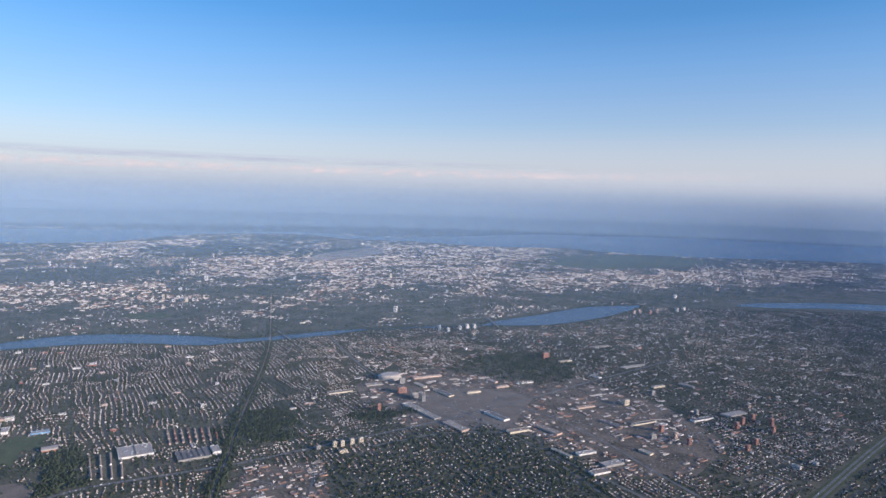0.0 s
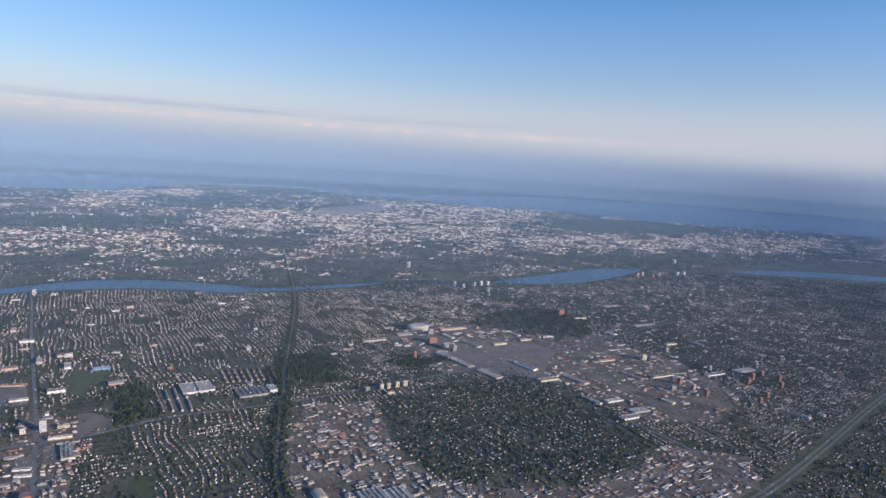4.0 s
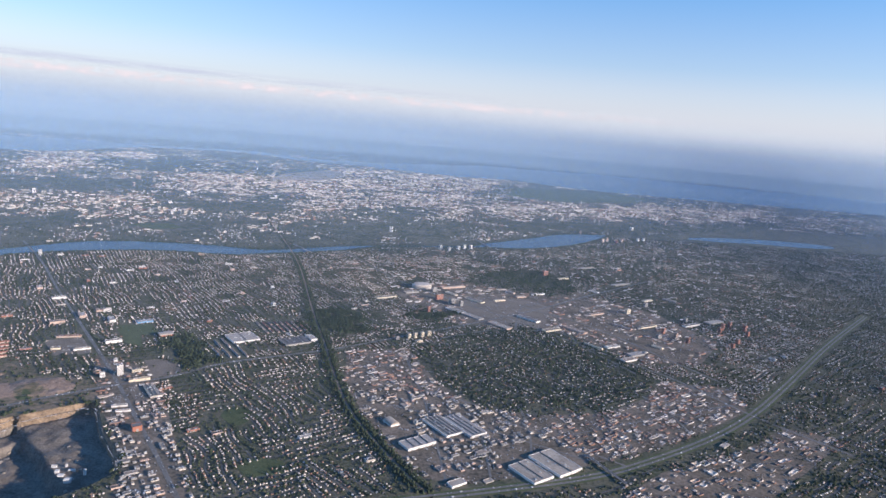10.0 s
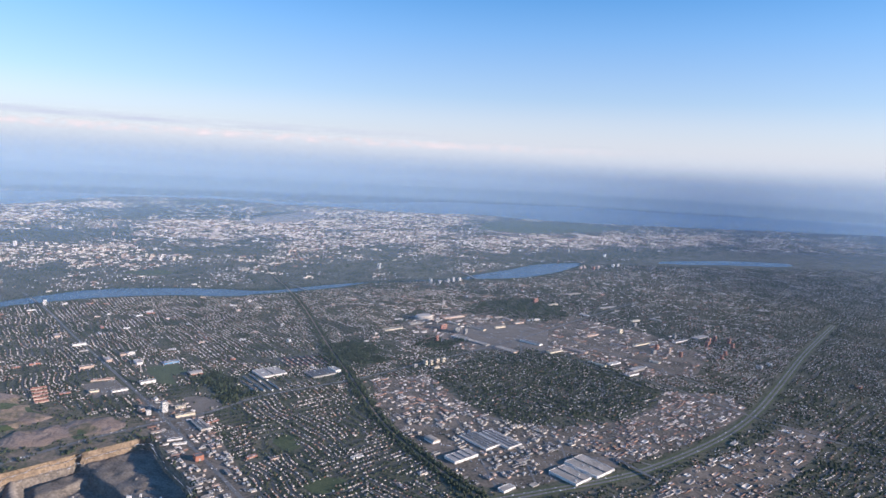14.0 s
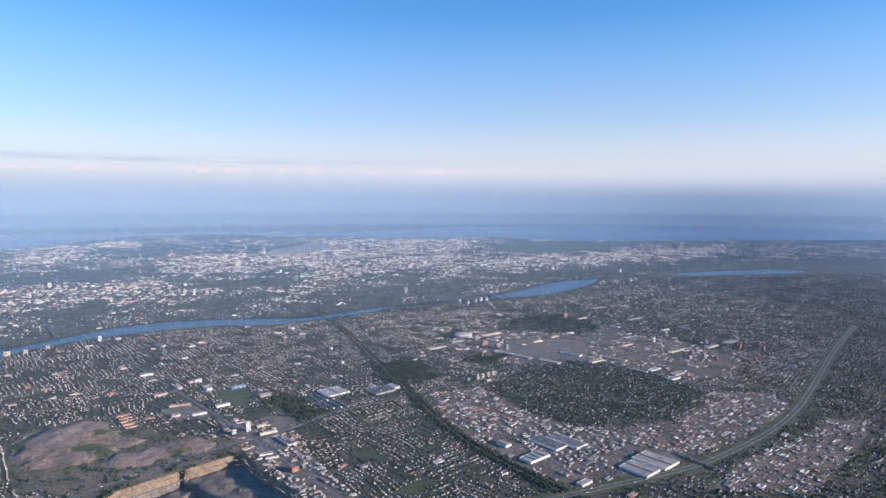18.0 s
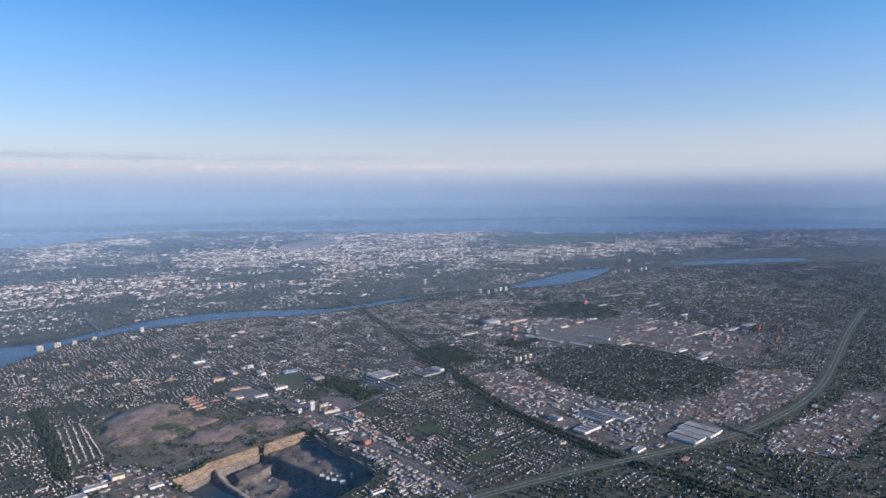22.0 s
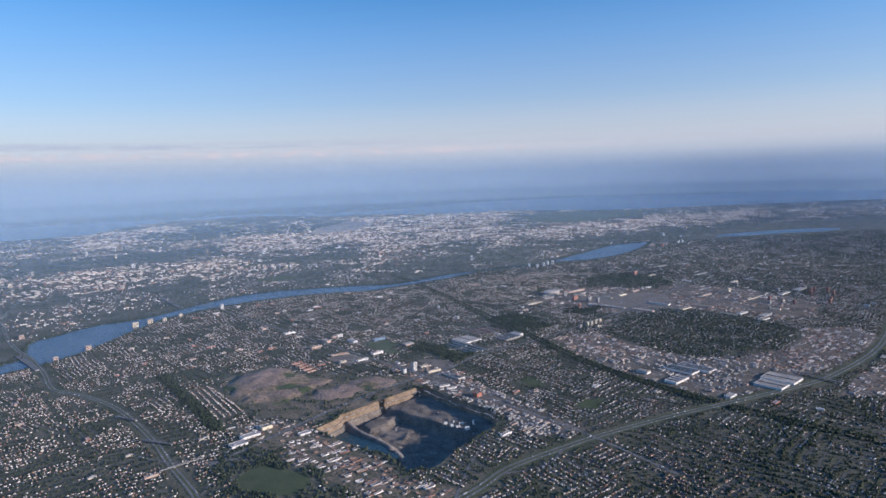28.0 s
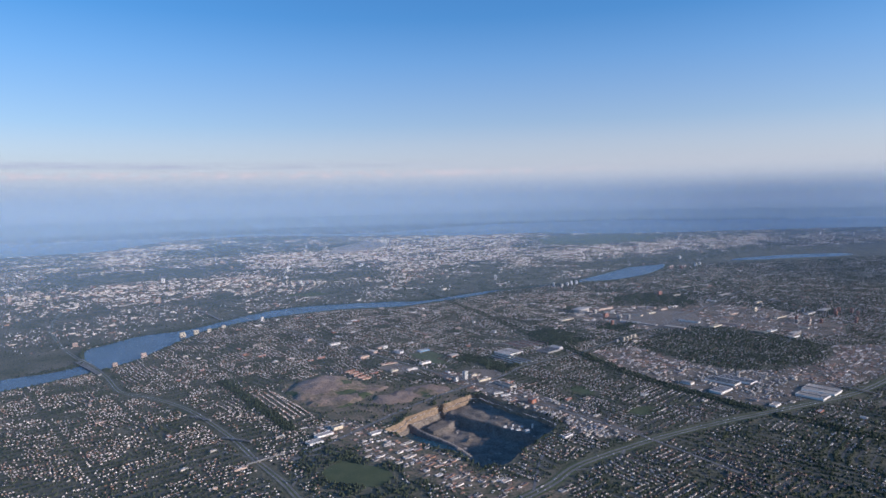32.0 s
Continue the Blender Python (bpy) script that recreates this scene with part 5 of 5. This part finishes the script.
def vaulted(x, y, w, d, h, label, name, wallm, roofm, turn=0.0):
    root = tagged(new(name), label, name.replace("_", " "))
    part("wall", box(-w / 2, w / 2, -d / 2, d / 2, 0, h * 0.55), wallm, root)
    bm = bmesh.new()
    seg = 14
    rows = [[bm.verts.new((sx * w / 2, -d / 2 * math.cos(math.pi * i / seg) * 1.02, h * 0.55 + h * 0.45 * math.sin(math.pi * i / seg))) for i in range(seg + 1)] for sx in (-1.01, 1.01)]
    for i in range(seg):
        bm.faces.new((rows[0][i], rows[1][i], rows[1][i + 1], rows[0][i + 1]))
    bm.faces.new(rows[0])
    bm.faces.new(rows[1][::-1])
    part("vaulted_roof", bm, roofm, root)
    root.matrix_world = pose(x, y, 0, 0, 0, math.degrees(TH) + turn)


vaulted(-132.5, 213.2, 5.0, 4.0, 1.2, "white vaulted sports hall beside a green field", "sports_hall", M_BRICK, M_ROOF_W)
vaulted(-47.0, 143.5, 4.6, 3.0, 1.1, "grey round-backed storage shed", "storage_shed", M_WHITEC, M_TAN, 90)

def terrace(x0, y0, x1, y1, d, h, wallm, roofm, label, kind="terraced_row"):
    """A long row of joined dwellings: walls with gable ends, two roof slopes, chimneys and doors."""
    w = math.hypot(x1 - x0, y1 - y0) / 2
    root = tagged(new(kind), label, "row houses", "rows of joined houses")
    wl_, rf_ = house_mesh(w, d / 2, h, d * 0.3, False)
    part("wall", wl_, wallm, root)
    roof = part("roof", rf_, roofm, root)
    for k in range(max(2, int(w))):
        xx = -w + 2 * w * (k + 0.5) / max(2, int(w))
        part("chimney", box(xx - 0.05, xx + 0.05, -0.05, 0.05, h + d * 0.2, h + d * 0.3 + 0.13), M_BRICK, roof)
        part("door", box(xx + 0.12, xx + 0.2, -d / 2 - 0.02, -d / 2 + 0.01, 0, 0.14), M_GREYC, root)
    root.matrix_world = pose((x0 + x1) / 2, (y0 + y1) / 2, 0, 0, 0, math.degrees(math.atan2(y1 - y0, x1 - x0)))


for k in range(5):
    terrace(-186 + 1.7 * k, 196 - 3.4 * k, -181.6 + 1.5 * k, 198.4 - 3.4 * k, 1.1, 0.5, M_SALMON, M_ROOF_R, "long brick slab block with a red-brown roof")
for k in range(4):
    for g in range(2):
        f0, f1 = 0.02 + 0.5 * g, 0.46 + 0.5 * g
        (xa, ya), (xb, yb) = (-116 + 2.4 * k, 207.5 + 2.2 * k), (-106 + 2.9 * k, 190.5 + 0.6 * k)
        terrace(xa + (xb - xa) * f0, ya + (yb - ya) * f0, xa + (xb - xa) * f1, ya + (yb - ya) * f1, 0.6, 0.4, M_WHITEC, M_ROOF_T, "long row of white joined houses with pale roofs")
for k in range(9):
    for g in range(3):
        f0, f1 = 0.02 + 0.34 * g, 0.3 + 0.34 * g
        xa, ya, xb, yb = -101.5 + 2.35 * k, 234 + 0.6 * k, -94.5 + 2.1 * k, 220.5 + 0.8 * k
        terrace(xa + (xb - xa) * f0, ya + (yb - ya) * f0, xa + (xb - xa) * f1, ya + (yb - ya) * f1, 0.7, 0.32, M_SALMON if (k + g) % 3 else M_STUCCO, M_ROOF_R if k % 2 else M_ROOF_T, "short row of joined brick houses with brown roofs")

# the round arena with its block
root = tagged(new("arena"), "white round-roofed arena among grey parking", "arena")
bm = bmesh.new()
bmesh.ops.create_cone(bm, segments=40, cap_ends=True, radius1=5.0, radius2=5.0, depth=1.8, matrix=Matrix.Translation((0, 0, 0.9)) @ Matrix.Diagonal((1.15, 0.8, 1, 1)))
part("wall", bm, M_GREYC, root)
bm = bmesh.new()
bmesh.ops.create_cone(bm, segments=40, cap_ends=True, radius1=5.1, radius2=4.1, depth=0.7, matrix=Matrix.Translation((0, 0, 2.15)) @ Matrix.Diagonal((1.15, 0.8, 1, 1)))
part("roof", bm, M_ROOF_W, root)
root.matrix_world = pose(-24.5, 310, 0, 0, 0, 20)

# name, place, size and stuff of the tall blocks
for x, y, w, d, h, m, lab in (
        (-135.0, 173.0, 2.7, 2.6, 5.9, M_WHITEC, "tall white apartment tower by an avenue"),
        (-139.5, 170.5, 2.2, 2.0, 2.7, M_WHITEC, "small white office block by an avenue"),
        (-130.5, 176.0, 5.0, 1.8, 1.4, M_CREAM, "low cream annex by the white tower"),
        (-18.0, 303.0, 4.0, 2.2, 4.2, M_GREYC, "grey block beside the round arena"),
        (-17.0, 288.0, 6.0, 2.2, 4.4, M_BRICK, "broad dark brick apartment block"),
        (-11.0, 281.0, 4.5, 2.4, 4.0, M_GREYC, "broad dark grey apartment block"),
        (-7.0, 277.0, 2.6, 2.4, 4.6, M_GREYC, "square dark grey apartment block"),
        (-25.0, 262.0, 2.0, 1.8, 5.6, M_BRICK, "slim brown brick apartment tower"),
        (-42.0, 220.0, 2.4, 2.0, 2.4, M_GREYC, "grey office block at a boulevard"),
        (-36.8, 223.0, 1.9, 1.9, 3.4, M_CREAM, "cream apartment tower in a row"),
        (-34.2, 224.0, 1.9, 1.9, 3.4, M_CREAM, "cream apartment tower in a row"),
        (-31.0, 226.0, 2.2, 1.8, 3.3, M_CREAM, "cream apartment tower in a row"),
        (-28.0, 227.6, 2.4, 1.8, 3.3, M_CREAM, "cream apartment tower in a row"),
        (-33.0, 218.0, 4.2, 2.0, 1.5, M_CREAM, "low cream building before a row of towers"),
        (60.0, 360.0, 6.0, 2.6, 5.2, M_BRICK, "broad red-brown brick hospital block"),
        (83.0, 279.0, 4.2, 2.4, 4.3, M_CREAM, "cream apartment block above the houses"),
        (88.0, 247.0, 2.4, 2.2, 4.6, M_BRICK, "brown apartment tower among trees"),
        (91.0, 240.0, 2.2, 2.0, 4.6, M_SALMON, "salmon apartment tower among trees"),
        (94.0, 234.0, 2.2, 2.0, 4.4, M_BRICK, "brown apartment tower among trees"),
        (82.0, 239.0, 4.0, 2.2, 3.2, M_GREYC, "grey apartment block among trees"),
        (110.0, 268.0, 2.2, 2.4, 4.0, M_GREYC, "grey apartment tower among low houses"),
        (100.0, 295.0, 3.0, 2.2, 3.6, M_GREYC, "grey apartment slab among low houses"),
        (120.0, 252.0, 2.4, 2.2, 5.0, M_BRICK, "red-brown brick tower in a cluster"),
        (125.0, 258.0, 2.4, 2.2, 5.4, M_BRICK, "red-brown brick tower in a cluster"),
        (131.0, 262.0, 2.4, 2.2, 5.4, M_BRICK, "red-brown brick tower in a cluster"),
        (137.0, 258.0, 2.4, 2.2, 5.0, M_BRICK, "red-brown brick tower in a cluster"),
        (133.0, 249.0, 2.4, 2.2, 4.6, M_BRICK, "red-brown brick tower in a cluster"),
        (120.0, 236.0, 2.2, 2.0, 3.8, M_BRICK, "red-brown brick block in a cluster"),
        (114.0, 230.0, 2.2, 2.0, 3.6, M_BRICK, "red-brown brick block in a cluster"),
        (-1.0, 429.0, 2.2, 2.6, 5.6, M_WHITEC, "white slab tower by the river"),
        (5.0, 425.0, 2.2, 2.6, 4.6, M_WHITEC, "white slab tower by the river"),
        (13.0, 432.0, 2.4, 2.6, 4.6, M_WHITEC, "white slab tower by the river"),
        (18.0, 436.0, 2.4, 2.6, 5.6, M_WHITEC, "white slab tower by the river"),
        (23.0, 437.0, 2.4, 2.6, 5.6, M_WHITEC, "white slab tower by the river"),
        (-278.0, 300.0, 4.4, 3.0, 4.6, M_CREAM, "cream brick block on the river bank"),
        (-271.5, 306.0, 4.2, 3.0, 4.4, M_CREAM, "cream brick block on the river bank"),
        (-265.0, 312.0, 3.0, 2.4, 3.0, M_CREAM, "smaller cream block on the river bank"),
        (-258.0, 322.0, 3.0, 2.4, 2.6, M_CREAM, "smaller cream block on the river bank"),
        (-287.0, 252.0, 3.6, 2.6, 4.2, M_SALMON, "brown brick tower on the river bank"),
        (-296.0, 236.0, 3.2, 2.4, 3.4, M_SALMON, "brown block at the bridge head"),
        (-236.0, 337.0, 2.6, 2.4, 5.0, M_WHITEC, "white tower on the river bank"),
        (-226.0, 338.0, 4.0, 2.2, 1.6, M_WHITEC, "low white hall near the river"),
        (-333.0, 290.0, 3.6, 2.4, 3.6, M_SALMON, "salmon block across the river"),
        (155.0, 512.0, 3.0, 3.0, 5.2, M_SALMON, "slab tower on the far shore"),
        (161.0, 518.0, 3.0, 3.0, 5.2, M_SALMON, "slab tower on the far shore"),
        (168.0, 512.0, 3.0, 3.0, 4.8, M_BRICK, "slab tower on the far shore"),
        (176.0, 520.0, 3.0, 3.0, 4.8, M_SALMON, "slab tower on the far shore"),
        (196.0, 530.0, 3.0, 3.0, 5.2, M_WHITEC, "slab tower on the far shore"),
        (204.0, 536.0, 3.0, 3.0, 5.0, M_WHITEC, "slab tower on the far shore")):
    tower_block(x, y, w, d, h, m, lab)
rt = random.Random(11)
for k in range(14):                       # the clustered slabs beyond the river
    tower_block(-248 + 3.6 * k + rt.uniform(-1, 1), 516 + rt.uniform(-6, 14), rt.uniform(2.2, 3.4), 2.6, rt.uniform(3.2, 5.6), rt.choice((M_WHITEC, M_CREAM, M_SALMON)), "pale slab block in a cluster beyond the river", group="far slab blocks")
for k in range(70):                       # scattered taller blocks of the far city
    x, y = rt.uniform(-520, 380), rt.uniform(470, 1000)
    if far_ok(np.array([x]), np.array([y]))[0]:
        tower_block(x, y, rt.uniform(2.5, 5), rt.uniform(2.5, 4), rt.uniform(3.0, 7.5), rt.choice((M_WHITEC, M_CREAM, M_SALMON, M_GREYC)), "pale tower block in the distant city", rt.choice((0, 45, 90)), floors=4, group="far tower blocks")
for k in range(34):                       # scattered blocks on this bank
    x, y = rt.uniform(-240, 160), rt.uniform(180, 420)
    if suburb(np.array([x]), np.array([y]))[0] and off_roads(np.array([x]), np.array([y]), 1.0)[0]:
        tower_block(x, y, rt.uniform(2.2, 4.5), rt.uniform(1.6, 2.4), rt.uniform(1.2, 2.4), rt.choice((M_WHITEC, M_CREAM, M_SALMON, M_BRICK)), "low apartment block among suburban houses", rt.choice((0, 90)), group="low apartment blocks")

# the mall's shops
rl = random.Random(23)
for x, y, w, d, c in MALL_HALLS:
    hall(x, y, w, d, rl.uniform(0.45, 0.7), rl.choice((M_WHITEC, M_GREYC, M_SALMON, M_CREAM)), rl.choice((M_ROOF_W, M_ROOF_T, M_TAN, M_TAR)), "long low shop building beside a parking field", -78 * c - 4, units=rl.choice((2, 3, 5)), name="shop_building", group="shop buildings")

# low halls of the estates, one thing each
rl = random.Random(21)
for k, (x, y, w, d, h) in enumerate(LOW_HALLS[:300]):
    hall(float(x), float(y), float(w), float(d), float(h), rl.choice((M_STUCCO, M_GREYC, M_SALMON, M_STUCCO, M_GREYC)), rl.choice((M_ROOF_T, M_ROOF_D, M_ROOF_D, M_TAR, M_TAR, M_TAN)), "low flat-roofed commercial hall on an asphalt yard", rl.choice((0, 0, 0, 90)) + rl.uniform(-2, 2), units=rl.choice((0, 1, 2)), name="commercial_hall", group="commercial halls", seed=k)

rl = random.Random(37)
made = 0
while made < 90:
    x, y = rl.uniform(-330, 130), rl.uniform(80, 400)
    p, q = np.array([x]), np.array([y])
    if suburb(p, q)[0] and off_roads(p, q, 1.2)[0] and not inside(PARK, p, q)[0]:
        made += 1
        hall(x, y, rl.uniform(1.6, 4.2), rl.uniform(0.8, 1.7), rl.uniform(0.3, 0.55), rl.choice((M_SALMON, M_STUCCO, M_WHITEC, M_BRICK)), rl.choice((M_ROOF_W, M_TAR, M_ROOF_T, M_ROOF_D)), "flat-roofed school or shop building among houses", rl.choice((0, 0, 90)) + rl.uniform(-3, 3), units=rl.choice((1, 2, 3)), name="public_building", group="schools and shops", seed=made)

# river bridges
def bridge(x0, y0, x1, y1, half, label):
    root = tagged(new("bridge"), label, "bridge")
    a, b = Vector((x0, y0, 0)), Vector((x1, y1, 0))
    L = (b - a).length
    part("deck", box(-half, half, 0, L, 0.42, 0.54), M_LANE, root)
    for s in (-1, 1):
        part("railing", box(s * half - 0.05, s * half + 0.05, 0, L, 0.54, 0.62), M_GREYC, root)
    n = max(3, int(L / 5))
    for k in range(n + 1):
        yy = L * k / n
        part("pier", box(-half * 0.8, half * 0.8, yy - 0.2, yy + 0.2, 0, 0.42), M_GREYC, root)
    root.matrix_world = pose(x0, y0, 0, 0, 0, math.degrees(math.atan2(x0 - x1, y1 - y0)))


bridge(-236, 143, -244, 149, 0.35, "small grey road bridge over the highway")
bridge(-219, 118, -229, 124, 0.35, "small grey road bridge over the highway")
bridge(-208, 105, -218, 99, 0.32, "grey boulevard bridge over the highway")
bridge(14, 111, 8, 126, 0.4, "grey road bridge over the wide highway")
bridge(-298, 221, -318, 250, 1.0, "long grey highway bridge over the river")
bridge(-262, 345, -285, 392, 0.5, "narrow grey bridge over the river")
bridge(-92, 387, -106, 412, 0.4, "railway bridge over the river")
bridge(40, 446, 34, 480, 0.7, "road bridge over the river")


# ---- the houses nearest to the flight, one thing each ----
masters = []
for k, (w, d, h, rh, hip, wm, rm, lab) in enumerate((
        (0.32, 0.23, 0.22, 0.15, False, M_STUCCO, M_ROOF_G, "small white-walled suburban house with a grey gabled roof"),
        (0.38, 0.26, 0.3, 0.17, True, M_SALMON, M_ROOF_B, "small brick suburban house with a brown hipped roof"),
        (0.36, 0.24, 0.2, 0.13, False, M_SALMON, M_ROOF_B, "small pale brick suburban house with a brown gabled roof"),
        (0.3, 0.25, 0.3, 0.14, True, M_STUCCO, M_ROOF_G, "two-storey white suburban house with a grey hipped roof"))):
    root = tagged(new("suburban_house"), lab, "house", "houses by the highway")
    wl_, rf_ = house_mesh(w, d, h, rh, hip)
    part("wall", wl_, wm, root)
    part("roof", rf_, rm, root)
    part("chimney", box(w * 0.4 - 0.03, w * 0.4 + 0.03, -0.03, 0.03, h, h + rh + 0.12), M_BRICK, root)
    part("door", box(-0.04, 0.04, -d - 0.015, -d + 0.01, 0, 0.14), M_GREYC, root)
    masters.append(root)
rh_ = random.Random(9)
for k, (x, y, a) in enumerate(NEAR_HOUSES):
    m = masters[rh_.randrange(4)]
    copy_thing(m, pose(float(x), float(y), 0, 0, 0, math.degrees(a)))
for m in masters:
    for o in [*m.children_recursive, m]:
        bpy.data.objects.remove(o)
